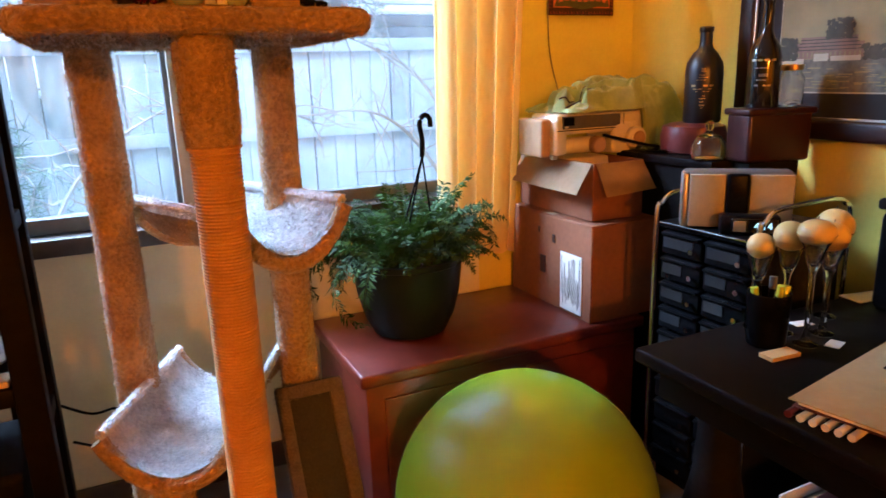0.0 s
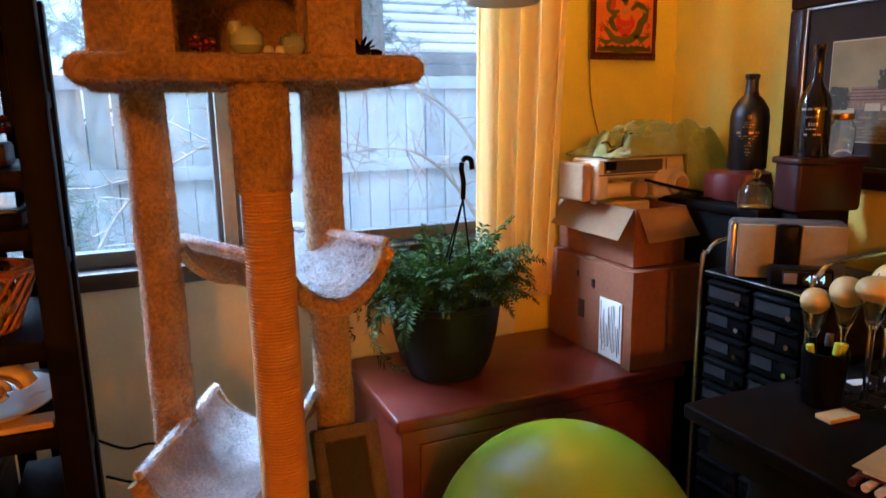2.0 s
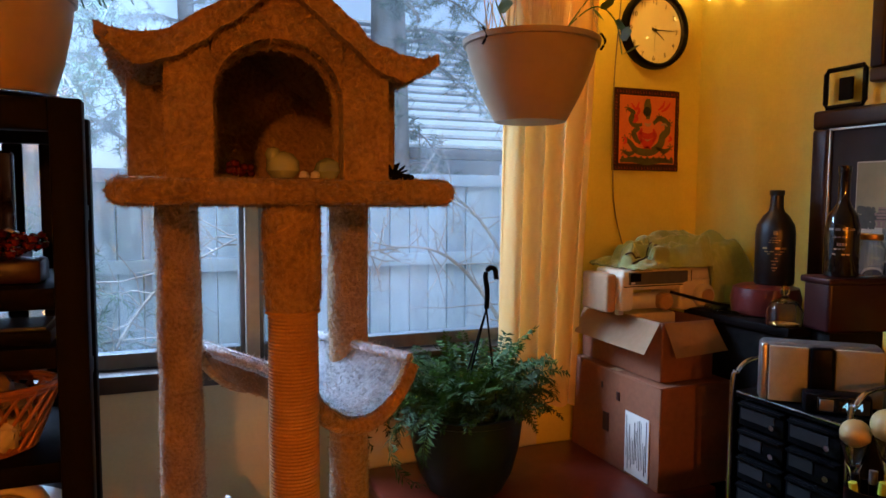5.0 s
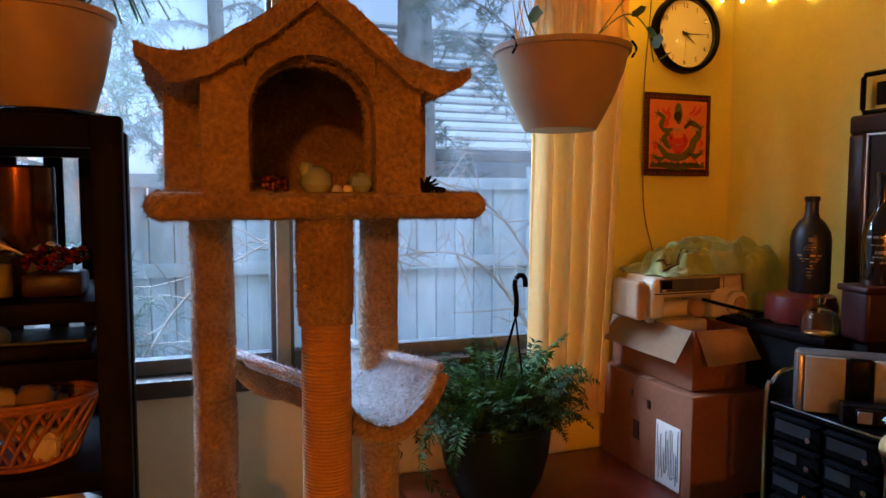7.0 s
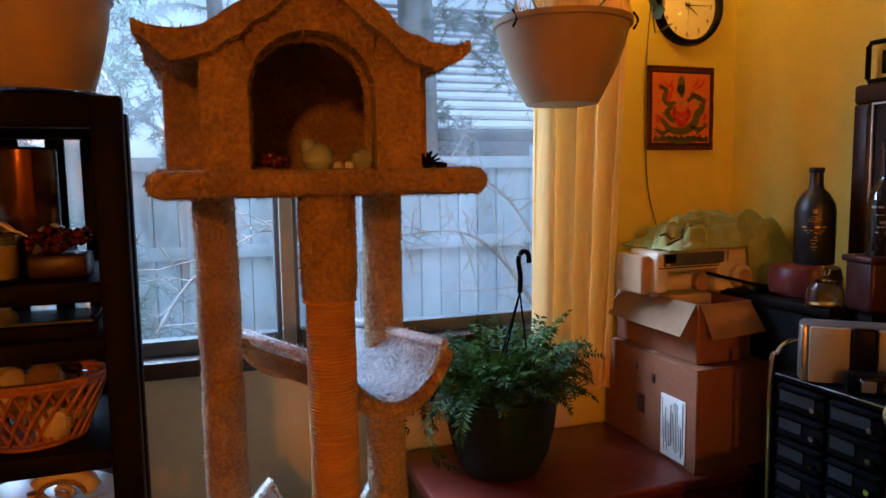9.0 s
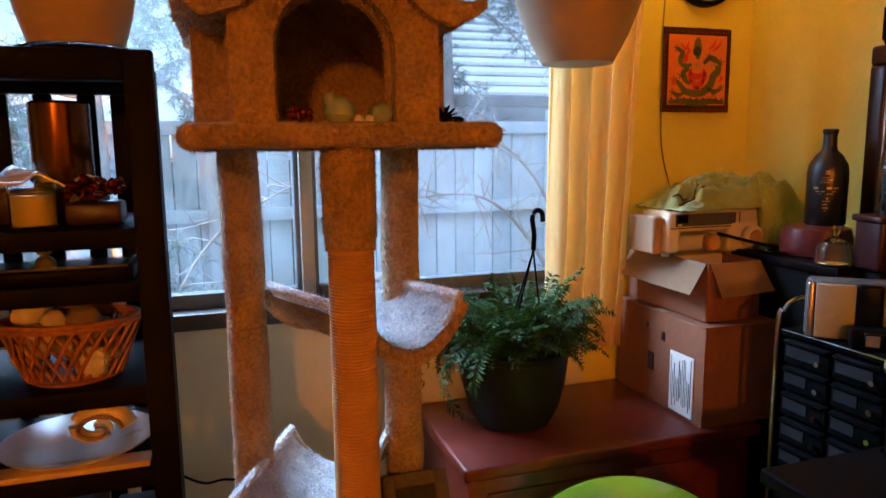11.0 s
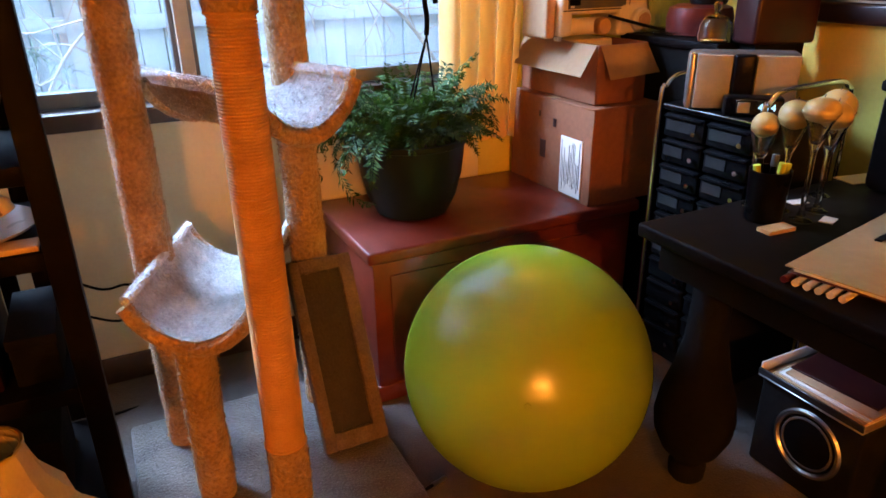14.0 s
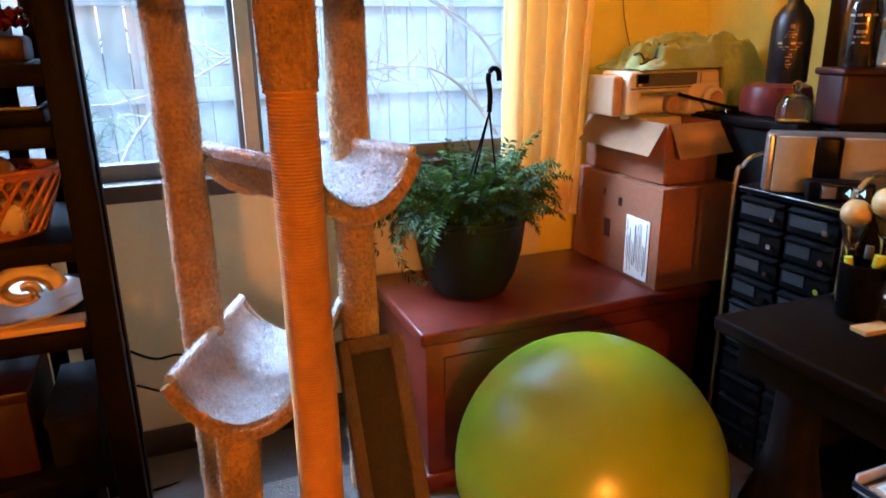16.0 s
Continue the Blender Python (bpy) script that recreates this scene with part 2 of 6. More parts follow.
M = dict(
    wall=mat("yellow_wall_paint", (0.67, 0.555, 0.095), (0.73, 0.615, 0.12), 0.6, 90, 0.15, 0.0015),
    wall_low=mat("cream_wall_paint", (0.62, 0.55, 0.36), (0.68, 0.61, 0.41), 0.6, 90, 0.15, 0.0015),
    ceiling=mat("ceiling_paint", (0.7, 0.66, 0.55), None, 0.8, 60, 0.2),
    floor=mat("brown_carpet_floor", (0.050, 0.036, 0.029), (0.088, 0.064, 0.052), 0.95, 160, 0.8, 0.004, sheen=0.2),
    carpet=mat("tan_carpet", (0.27, 0.160, 0.070), (0.52, 0.322, 0.150), 0.95, 110, 1.0, 0.010, fine=8, contrast=0.15, sheen=0.3, spec=0.2),
    base_carpet=mat("grey_brown_carpet", (0.066, 0.053, 0.044), (0.135, 0.108, 0.090), 0.95, 150, 1.0, 0.006, fine=9, contrast=0.13, sheen=0.3, spec=0.2),
    # Pale lining, whitened further to put the window's light into its colour.
    plush=mat("window_lit_plush", (0.50, 0.48, 0.47), (0.84, 0.82, 0.80), 0.95, 130, 1.0, 0.010, fine=7, contrast=0.13, sheen=0.4, spec=0.2),
    dull_carpet=mat("dull_brown_carpet", (0.10, 0.070, 0.054), (0.185, 0.130, 0.100), 0.95, 200, 0.8, 0.004, spec=0.2),
    sisal=mat("sisal_cord", (0.44, 0.215, 0.065), (0.62, 0.34, 0.12), 0.85, 330, 0.5, 0.0015, fine=14),
    scratch=mat("dark_scratch_pad", (0.028, 0.021, 0.016), (0.052, 0.038, 0.028), 0.95, 160, 0.7, 0.003),
    espresso=mat("espresso_wood", (0.0035, 0.0025, 0.0022), (0.007, 0.0045, 0.004), 0.5, 45, 0.2, 0.001, spec=0.04),
    black=mat("black_plastic", (0.0025, 0.0025, 0.0028), (0.005, 0.005, 0.0055), 0.30, 80, 0.15, 0.0008, spec=0.05),
    matte_black=mat("matte_black", (0.004, 0.0035, 0.0035), (0.009, 0.008, 0.0075), 0.85, 60, 0.3, 0.001, spec=0.06),
    redwood=mat("red_stained_wood", (0.095, 0.012, 0.007), (0.165, 0.025, 0.013), 0.36, 25, 0.2, 0.001, coat=0.15),
    card=mat("brown_cardboard", (0.185, 0.057, 0.022), (0.250, 0.084, 0.034), 0.8, 60, 0.25, 0.001),
    card_in=mat("pale_cardboard", (0.37, 0.22, 0.115), (0.44, 0.27, 0.15), 0.85, 60, 0.25, 0.001),
    paper=mat("white_paper", (0.66, 0.63, 0.57), (0.74, 0.71, 0.65), 0.8, 40, 0.15, 0.0006),
    ink=mat("black_ink", (0.02, 0.02, 0.02), None, 0.7, 60, 0.0),
    silver_ink=mat("silver_print", (0.26, 0.23, 0.19), (0.34, 0.30, 0.24), 0.35, 60, 0.0, metal=0.6),
    cream=mat("cream_plastic", (0.60, 0.53, 0.38), (0.67, 0.60, 0.44), 0.42, 40, 0.1, 0.0006),
    grey=mat("grey_plastic", (0.07, 0.07, 0.068), (0.10, 0.10, 0.098), 0.5, 60, 0.1, 0.0005),
    ball=mat("green_vinyl", (0.245, 0.390, 0.018), (0.260, 0.41, 0.020), 0.27, 14, 0.0, 0.001, fine=4, wear=0.0, spec=1.0),
    chrome=mat("chrome", (0.62, 0.62, 0.64), None, 0.16, 50, 0.05, 0.0003, metal=1.0),
    gold=mat("brass", (0.55, 0.38, 0.12), None, 0.3, 60, 0.1, 0.0003, metal=1.0),
    curtain=mat("cream_curtain_cloth", (0.92, 0.66, 0.29), (0.95, 0.72, 0.35), 0.85, 300, 0.3, 0.0008, sheen=0.2),
    window_frame=mat("tan_window_frame", (0.34, 0.29, 0.22), (0.42, 0.36, 0.28), 0.5, 40, 0.15, 0.0008),
    sash=mat("grey_sash", (0.10, 0.11, 0.12), (0.15, 0.16, 0.17), 0.4, 40, 0.1, 0.0006),
    sill=mat("dark_sill_wood", (0.028, 0.017, 0.012), (0.055, 0.033, 0.022), 0.4, 30, 0.2, 0.001),
    leaf=mat("fern_green", (0.012, 0.032, 0.004), (0.042, 0.090, 0.010), 0.6, 60, 0.1, 0.0008, random_tint=0.4, spec=0.2),
    leaf_pale=mat("ivy_green", (0.08, 0.17, 0.04), (0.15, 0.28, 0.08), 0.45, 60, 0.1, 0.0008),
    soil=mat("soil", (0.03, 0.02, 0.014), (0.06, 0.04, 0.03), 0.95, 90, 1.0, 0.01),
    terracotta=mat("beige_pot_plastic", (0.38, 0.245, 0.125), (0.43, 0.285, 0.15), 0.45, 30, 0.1, 0.0008),
    green_pot=mat("dark_green_plastic", (0.005, 0.008, 0.006), (0.009, 0.014, 0.010), 0.45, 40, 0.1, 0.0008, spec=0.2),
    red_pot=mat("red_glaze", (0.085, 0.010, 0.008), (0.12, 0.014, 0.011), 0.35, 25, 0.1, 0.0008),
    maroon=mat("maroon_lacquer", (0.020, 0.004, 0.005), (0.034, 0.007, 0.007), 0.35, 25, 0.1, 0.0008, spec=0.3),
    bottle=mat("black_stoneware", (0.006, 0.005, 0.005), (0.012, 0.010, 0.010), 0.38, 60, 0.1, 0.0006),
    dark_glass=mat("dark_bottle_glass", (0.008, 0.005, 0.004), None, 0.08, 60, 0.0, coat=0.5),
    towel=mat("lime_towel", (0.20, 0.26, 0.08), (0.31, 0.37, 0.13), 0.95, 260, 0.8, 0.003, sheen=0.4),
    speaker=mat("beige_speaker_cloth", (0.27, 0.25, 0.17), (0.33, 0.30, 0.21), 0.8, 400, 0.5, 0.0008),
    steel=mat("brushed_steel", (0.42, 0.41, 0.40), None, 0.35, 80, 0.1, 0.0003, metal=1.0),
    wax=mat("ivory_wax", (0.48, 0.37, 0.14), (0.56, 0.44, 0.19), 0.38, 25, 0.1, 0.001),
    yellow_wax=mat("yellow_wax", (0.70, 0.50, 0.06), (0.78, 0.57, 0.09), 0.4, 25, 0.1, 0.001),
    glass=glass("clear_glass", (0.96, 0.98, 0.97)),
    pane_glass=glass("smeared_pane_glass", (0.96, 0.98, 0.98)),
    print_gold=mat("worn_gold_print", (0.34, 0.22, 0.09), (0.42, 0.28, 0.12), 0.35, 60, 0.0, metal=0.6),
    wood_pale=mat("pale_wood", (0.55, 0.36, 0.14), (0.66, 0.45, 0.20), 0.5, 40, 0.2, 0.0008),
    label_clear=mat("drawer_label", (0.012, 0.012, 0.013), (0.024, 0.024, 0.025), 0.35, 40, 0.1, 0.0005),
    poster=mat("orange_silk", (0.62, 0.13, 0.035), (0.70, 0.18, 0.05), 0.55, 150, 0.3, 0.0006),
    poster_edge=mat("dark_brocade", (0.040, 0.010, 0.009), (0.10, 0.022, 0.014), 0.6, 200, 0.3, 0.0006),
    poster_green=mat("olive_silk", (0.085, 0.075, 0.022), (0.13, 0.11, 0.035), 0.55, 150, 0.3, 0.0006),
    border_red=mat("dull_red_brocade", (0.22, 0.03, 0.02), (0.30, 0.05, 0.03), 0.6, 150, 0.3, 0.0006),
    poster_red=mat("red_silk", (0.55, 0.02, 0.02), (0.66, 0.04, 0.03), 0.55, 150, 0.3, 0.0006),
    clock_face=mat("ivory_clock_face", (0.70, 0.64, 0.46), (0.76, 0.70, 0.52), 0.45, 20, 0.05, 0.0005),
    frame=mat("dark_mahogany", (0.014, 0.006, 0.0055), (0.028, 0.011, 0.010), 0.35, 40, 0.2, 0.001, spec=0.3),
    mount=mat("black_mount_board", (0.010, 0.008, 0.009), None, 0.85, 60, 0.15, 0.0005),
    wicker=mat("orange_wicker", (0.30, 0.10, 0.03), (0.44, 0.17, 0.06), 0.5, 80, 0.3, 0.001),
    shell=mat("pale_shell", (0.55, 0.45, 0.30), (0.68, 0.60, 0.46), 0.4, 25, 0.2, 0.002),
    shell_brown=mat("brown_shell", (0.20, 0.12, 0.07), (0.38, 0.26, 0.16), 0.4, 40, 0.2, 0.002),
    shade=mat("cream_lampshade", (0.50, 0.38, 0.19), (0.58, 0.45, 0.24), 0.8, 200, 0.2, 0.0006),
    fence=mat("weathered_fence", (0.32, 0.39, 0.46), (0.46, 0.53, 0.60), 0.9, 9, 0.3, 0.003, fine=3, random_tint=0.10),
    bark=mat("grey_bark", (0.16, 0.14, 0.13), (0.26, 0.24, 0.22), 0.9, 60, 0.8, 0.006),
    needles=mat("pine_needles", (0.045, 0.095, 0.055), (0.09, 0.17, 0.10), 0.6, 30, 0.0),
    dry=mat("dry_twigs", (0.26, 0.22, 0.20), (0.40, 0.34, 0.31), 0.8, 40, 0.0),
    shingle=mat("pale_shingles", (0.66, 0.70, 0.72), (0.80, 0.83, 0.85), 0.85, 60, 0.4, 0.004),
    siding=mat("grey_siding", (0.30, 0.34, 0.37), (0.36, 0.40, 0.43), 0.7, 20, 0.1, 0.001),
    ground=mat("garden_ground", (0.07, 0.075, 0.05), (0.13, 0.12, 0.09), 0.95, 20, 0.8, 0.02),
    bulb=mat("warm_fairy_bulb", (0.9, 0.7, 0.3), None, 0.5, 30, 0.0, emit=(1.0, 0.72, 0.22, 25.0)),
    display=mat("blue_display", (0.1, 0.3, 0.5), None, 0.5, 30, 0.0, emit=(0.35, 0.75, 1.0, 1.1)),
    ceramic_green=mat("celadon", (0.30, 0.36, 0.24), (0.38, 0.44, 0.31), 0.25, 30, 0.05, 0.0005, coat=0.3),
    ceramic_white=mat("white_ceramic", (0.60, 0.56, 0.46), None, 0.3, 30, 0.05, 0.0005),
    red_glass=mat("red_glass_beads", (0.075, 0.004, 0.004), (0.12, 0.006, 0.006), 0.1, 30, 0.0, coat=0.5),
    plastic_bag=mat("pale_plastic_bag", (0.52, 0.55, 0.60), (0.62, 0.65, 0.70), 0.25, 40, 0.4, 0.003),
    hair_string=mat("grey_cord", (0.20, 0.16, 0.09), None, 0.7, 80, 0.0),
    green_pen=mat("lime_marker", (0.45, 0.58, 0.06), None, 0.4, 40, 0.0),
    sky_picture=mat("picture_sky", (0.15, 0.13, 0.06), (0.29, 0.25, 0.12), 0.7, 10, 0.0, fine=3),
    water_picture=mat("picture_water", (0.045, 0.05, 0.04), (0.17, 0.16, 0.11), 0.7, 60, 0.0, fine=5),
    pink_picture=mat("picture_building", (0.14, 0.085, 0.06), (0.22, 0.14, 0.10), 0.7, 60, 0.0),
    folder=mat("tan_folder_card", (0.33, 0.26, 0.13), (0.40, 0.32, 0.17), 0.75, 50, 0.2, 0.0008),
    paper_picture=mat("picture_paper", (0.34, 0.30, 0.21), (0.42, 0.37, 0.27), 0.7, 60, 0.0),
    tree_picture=mat("picture_trees", (0.03, 0.03, 0.018), (0.06, 0.055, 0.035), 0.7, 60, 0.0),
)


def let_light_through(m, share):
    """Thin cloth: part of the light passes to the other side."""
    n, l = m.node_tree.nodes, m.node_tree.links
    t, mix = n.new("ShaderNodeBsdfTranslucent"), n.new("ShaderNodeMixShader")
    b = n["Principled BSDF"]
    l.new(b.inputs["Base Color"].links[0].from_socket, t.inputs["Color"])
    mix.inputs[0].default_value = share
    l.new(b.outputs[0], mix.inputs[1])
    l.new(t.outputs[0], mix.inputs[2])
    l.new(mix.outputs[0], n["Material Output"].inputs["Surface"])


def smear(m, least, most):
    """Dust and dried water on a pane, also standing in for glare: a thin, uneven, milky film."""
    n, l = m.node_tree.nodes, m.node_tree.links
    co, mp = n.new("ShaderNodeTexCoord"), n.new("ShaderNodeMapping")
    mp.inputs["Scale"].default_value = (3.0, 1.0, 1.1)
    no, fine = n.new("ShaderNodeTexNoise"), n.new("ShaderNodeTexNoise")
    no.inputs["Scale"].default_value, no.inputs["Detail"].default_value, no.inputs["Distortion"].default_value = 1.6, 5, 0.8
    fine.inputs["Scale"].default_value, fine.inputs["Detail"].default_value = 14, 4
    l.new(co.outputs["Object"], mp.inputs["Vector"])
    both = n.new("ShaderNodeMath")
    both.operation = "MULTIPLY_ADD"
    both.inputs[1].default_value = 0.3
    for q in (no, fine):
        l.new(mp.outputs[0], q.inputs["Vector"])
    l.new(fine.outputs["Fac"], both.inputs[0])
    l.new(no.outputs["Fac"], both.inputs[2])
    rng = n.new("ShaderNodeMapRange")
    rng.inputs["From Min"].default_value, rng.inputs["From Max"].default_value = 0.5, 0.85
    rng.inputs["To Min"].default_value, rng.inputs["To Max"].default_value = least, most
    l.new(both.outputs[0], rng.inputs["Value"])
    t, mix = n.new("ShaderNodeBsdfTranslucent"), n.new("ShaderNodeMixShader")
    t.inputs["Color"].default_value = (0.85, 0.88, 0.9, 1)
    l.new(rng.outputs[0], mix.inputs[0])
    l.new(n["Principled BSDF"].outputs[0], mix.inputs[1])
    l.new(t.outputs[0], mix.inputs[2])
    l.new(mix.outputs[0], n["Material Output"].inputs["Surface"])


smear(M["pane_glass"], 0.004, 0.085)
let_light_through(M["curtain"], 0.38)
let_light_through(M["leaf"], 0.2)

# ---------------------------------------------------------------- the room
WY, RX = 2.42, 2.17          # window wall and right-hand wall, inner faces
LX, BY, TOP = -1.7, -5.6, 2.42
WIN = (-0.75, 1.50, 0.86, 2.12)   # window opening: left, right, sill, head

S_ = dict(kind="structure")
solo("floor", bx((LX - .15, BY - .15, -0.10), (RX + .15, WY + .15, 0), 0), M["floor"], "brown carpeted floor of the room", "floor", place=(0, 0, 0), **S_)
solo("ceiling", bx((LX - .15, BY - .15, TOP), (RX + .15, WY + .15, TOP + .1), 0), M["ceiling"], "plain painted ceiling", "ceiling", **S_)
bm = bx((LX, WY, 0), (WIN[0], WY + .15, TOP), 0)
bx((WIN[1], WY, 0), (RX, WY + .15, TOP), 0, bm=bm)
bx((WIN[0], WY, WIN[3]), (WIN[1], WY + .15, TOP), 0, bm=bm)
solo("wall_north", bm, M["wall"], "yellow painted wall with the window", "wall", **S_)
solo("wall_under_window", bx((WIN[0], WY, 0), (WIN[1], WY + .15, WIN[2] - .05), 0), M["wall_low"], "cream wall below the window sill", "wall", **S_)
solo("wall_east", bx((RX, BY, 0), (RX + .15, WY + .15, TOP), 0), M["wall"], "yellow painted side wall with the pictures", "wall", **S_)
solo("wall_west", bx((LX - .15, BY, 0), (LX, WY + .15, TOP), 0), M["wall"], "yellow painted wall", "wall", **S_)
solo("wall_south", bx((LX - .15, BY - .15, 0), (RX + .15, BY, TOP), 0), M["wall"], "yellow painted wall behind", "wall", **S_)
solo("baseboard", bx((LX, WY - .014, 0.0), (RX - .001, WY - .001, .09), .004), M["sill"], "dark wooden skirting board along the wall", "baseboard", **S_)

win = thing("window_1", (0.4, WY + .07, WIN[2]), "large window with tan frame, dark grey sash and dark sill", "window", kind="structure")
bm = bx((WIN[0], WY + .03, 2.06), (WIN[1], WY + .11, 2.12))
bx((WIN[0], WY + .03, .86), (WIN[0] + .05, WY + .11, 2.06), bm=bm)
bx((WIN[1] - .05, WY + .03, .86), (WIN[1], WY + .11, 2.06), bm=bm)
part("window_frame", bm, M["window_frame"], win)
mul = part("mullion", bx((0.526, WY + .020, .86), (0.566, WY + .105, 2.06), .005), M["window_frame"], win, "tan wooden mullion")
for x in (.512, .5665):
    part("side_stop", bx((x, WY + .045, .86), (x + .0135, WY + .105, 2.06), .002), M["sash"], mul, "dark grey glazing stop")
bm = bx((WIN[0] + .05, WY + .035, .862), (.511, WY + .085, .905))
bx((.581, WY + .035, .862), (WIN[1] - .05, WY + .085, .905), bm=bm)
part("sash_rail", bm, M["sash"], win, "dark grey lower sash rail")
part("window_sill", bx((WIN[0] - .03, WY - .03, .808), (WIN[1] + .03, WY + .12, .858), .005), M["sill"], win, "dark stained wooden sill")
for x0, x1 in ((WIN[0] + .05, .512), (.58, WIN[1] - .05)):
    pane = part("pane", bx((x0, WY + .058, .905), (x1, WY + .062, 2.06), 0), M["pane_glass"], win, "smeared glass pane")
    pane.visible_shadow = False

# curtain: one sheet with deep folds
cur = thing("curtain", (1.46, WY - .08, .66), "cream cloth curtain hanging in deep folds", "curtain")
bm = bmesh.new()
cols, rows_ = 110, 26
grid = []
for j in range(rows_ + 1):
    h = j / rows_
    z = 2.25 - h * (2.25 - .66)
    left, right = 1.315 - .012 * h, 1.685 - .09 * h
    row = []
    for i in range(cols + 1):
        u = i / cols
        x = left + (right - left) * u
        ph = u * 4.6 * 2 * math.pi + 0.35 * math.sin(1.6 * h + u * 5)
        y = WY - .085 + .034 * math.sin(ph) * (0.8 + .2 * math.sin(7 * u)) + .004 * math.sin(2 * ph + 1.2)
        zz = z + (.014 * math.sin(ph + 1) if j == rows_ else 0)
        row.append(bm.verts.new((x + .013 * math.cos(ph), y, zz)))
    grid.append(row)
for a, b in zip(grid, grid[1:]):
    for i in range(cols):
        bm.faces.new((a[i], a[i + 1], b[i + 1], b[i]))
bmesh.ops.solidify(bm, geom=bm.faces[:], thickness=0.0025)
part("cloth", bm, M["curtain"], cur)
part("curtain_rod", tube([(1.2, WY - .085, 2.262), (1.8, WY - .085, 2.262)], .011), M["frame"], cur, "dark curtain rod")
for x in (1.22, 1.78):
    part("rod_bracket", bx((x - .012, WY - .10, 2.245), (x + .012, WY - .0005, 2.28)), M["frame"], cur)

# ---------------------------------------------------------------- outside
solo("ground", bx((-40, 2.60, -.75), (40, 120, -.45), 0), M["ground"], "bare garden ground outside the window", "ground", **S_)
fence = thing("garden_fence", (1.5, 5.0, -.45), "weathered pale wooden board fence outside the window", "fence")
plank = mesh_of("plank", bx((-.068, -.011, 0), (.068, .011, 1.94), .003, 1), M["fence"])
rnd = random.Random(4)
for i in range(64):
    x = -3.4 + i * .145
    o = new("plank", plank)
    o.parent = fence
    o.location = (x - 1.5 + rnd.uniform(-.003, .003), rnd.uniform(-.004, .004), rnd.uniform(-.015, .015))
    o.rotation_euler = (0, rnd.uniform(-.004, .004), 0)
for z in (0.33, 1.32, 1.88):
    part("rail", bx((-3.5, 4.935, z - .45), (5.9, 4.985, z - .45 + .085), .004), M["fence"], fence, "horizontal fence rail")
for x in (-2.2, .2, 2.6, 5.0):
    part("post", bx((x, 4.93, -.45), (x + .09, 4.985, 1.6), .006), M["fence"], fence, "square fence post")

house = thing("neighbour_house", (4.5, 9.5, -.45), "neighbour's house with pale shingled roof and gutter", "house")
part("wall", bx((2.6, 9.0, -.45), (10.0, 12, 1.95), 0), M["siding"], house, "grey clad wall")
bm = bmesh.new()
for k in range(16):
    y0, z0 = 8.0 + k * .17, 1.95 + k * .135
    bx((2.35, y0, z0), (10.2, y0 + .25, z0 + .022), 0, bm=bm)
    for q in range(24):
        x = 2.35 + q * .33 + (k % 2) * .16
        bx((x, y0 - .006, z0 - .004), (x + .315, y0 + .2, z0 + .03), 0, bm=bm)
part("roof", bm, M["shingle"], house, "pale shingled roof")
part("gutter", bx((2.3, 7.9, 1.80), (10.2, 8.02, 1.93), .02), M["grey"], house, "dark gutter along the eave")


def pine(name, base, height, spread, limbs, seed, label, bare=False, girth=.09):
    r = random.Random(seed)
    t = thing(name, base, label, "tree")
    b = Vector(base)
    part("trunk", tube(arc([b, b + Vector((.03, .02, height * .5)), b + Vector((-.02, .05, height))], 6), [girth * (1 - .6 * i / 12) for i in range(13)]), M["bark"], t)
    wood, green, hung = bmesh.new(), [], []
    verts, faces = [], []
    for k in range(limbs):
        h = height * (.18 + .8 * k / limbs)
        a = r.uniform(0, 2 * math.pi)
        length = spread * (1.15 - .65 * k / limbs) * r.uniform(.7, 1.2)
        d = Vector((math.cos(a), math.sin(a), 0))
        p0 = b + Vector((0, 0, h))
        pts = arc([p0, p0 + d * length * .5 + Vector((0, 0, .06)), p0 + d * length + Vector((0, 0, -.25 * length))], 5)
        tube(pts, [.014 * (1 - .8 * i / (len(pts) - 1)) + .002 for i in range(len(pts))], 5, bm=wood)
        for p in pts[3:]:
            for s in range(4):
                q = p + Vector((r.gauss(0, .10), r.gauss(0, .10), r.gauss(-.05, .08)))
                tube([p, p.lerp(q, .6) + Vector((0, 0, .01)), q], [.004, .003, .0012], 4, bm=wood)
                if bare:
                    continue
                for _ in range(34):
                    w = p.lerp(q, r.uniform(.35, 1.05))
                    v = Vector((r.gauss(0, 1), r.gauss(0, 1), r.gauss(-.3, 1))).normalized() * r.uniform(.05, .11)
                    s_ = v.cross(Vector((r.gauss(0, 1), r.gauss(0, 1), r.gauss(0, 1)))).normalized() * .0026
                    i = len(verts)
                    verts += [w - s_, w + s_, w + v]
                    faces.append((i, i + 1, i + 2))
    part("branches", wood, M["dry"] if bare else M["bark"], t)
    if verts:
        me = bpy.data.meshes.new("crown")
        me.from_pydata([(v - b)[:] for v in verts], [], faces)
        me.materials.append(M["needles"])
        c = new("crown", me)
        c.parent = t
        tagged(c, "drooping bluish pine needles", kind="stuff")
    return t


pine("pine_tree", (-.35, 4.3, -.45), 3.2, .95, 26, 11, "pine tree with drooping needles before the fence")
pine("pine_tree", (2.12, 6.3, -.45), 5.6, 1.2, 30, 5, "tall thick-trunked pine tree behind the garden fence", girth=.24)
pine("pine_tree", (.45, 6.8, -.45), 5.0, 1.3, 30, 15, "tall pine tree behind the garden fence", girth=.12)
pine("pine_tree", (-2.6, 6.2, -.45), 4.6, 1.5, 30, 8, "tall pine tree behind the garden fence")

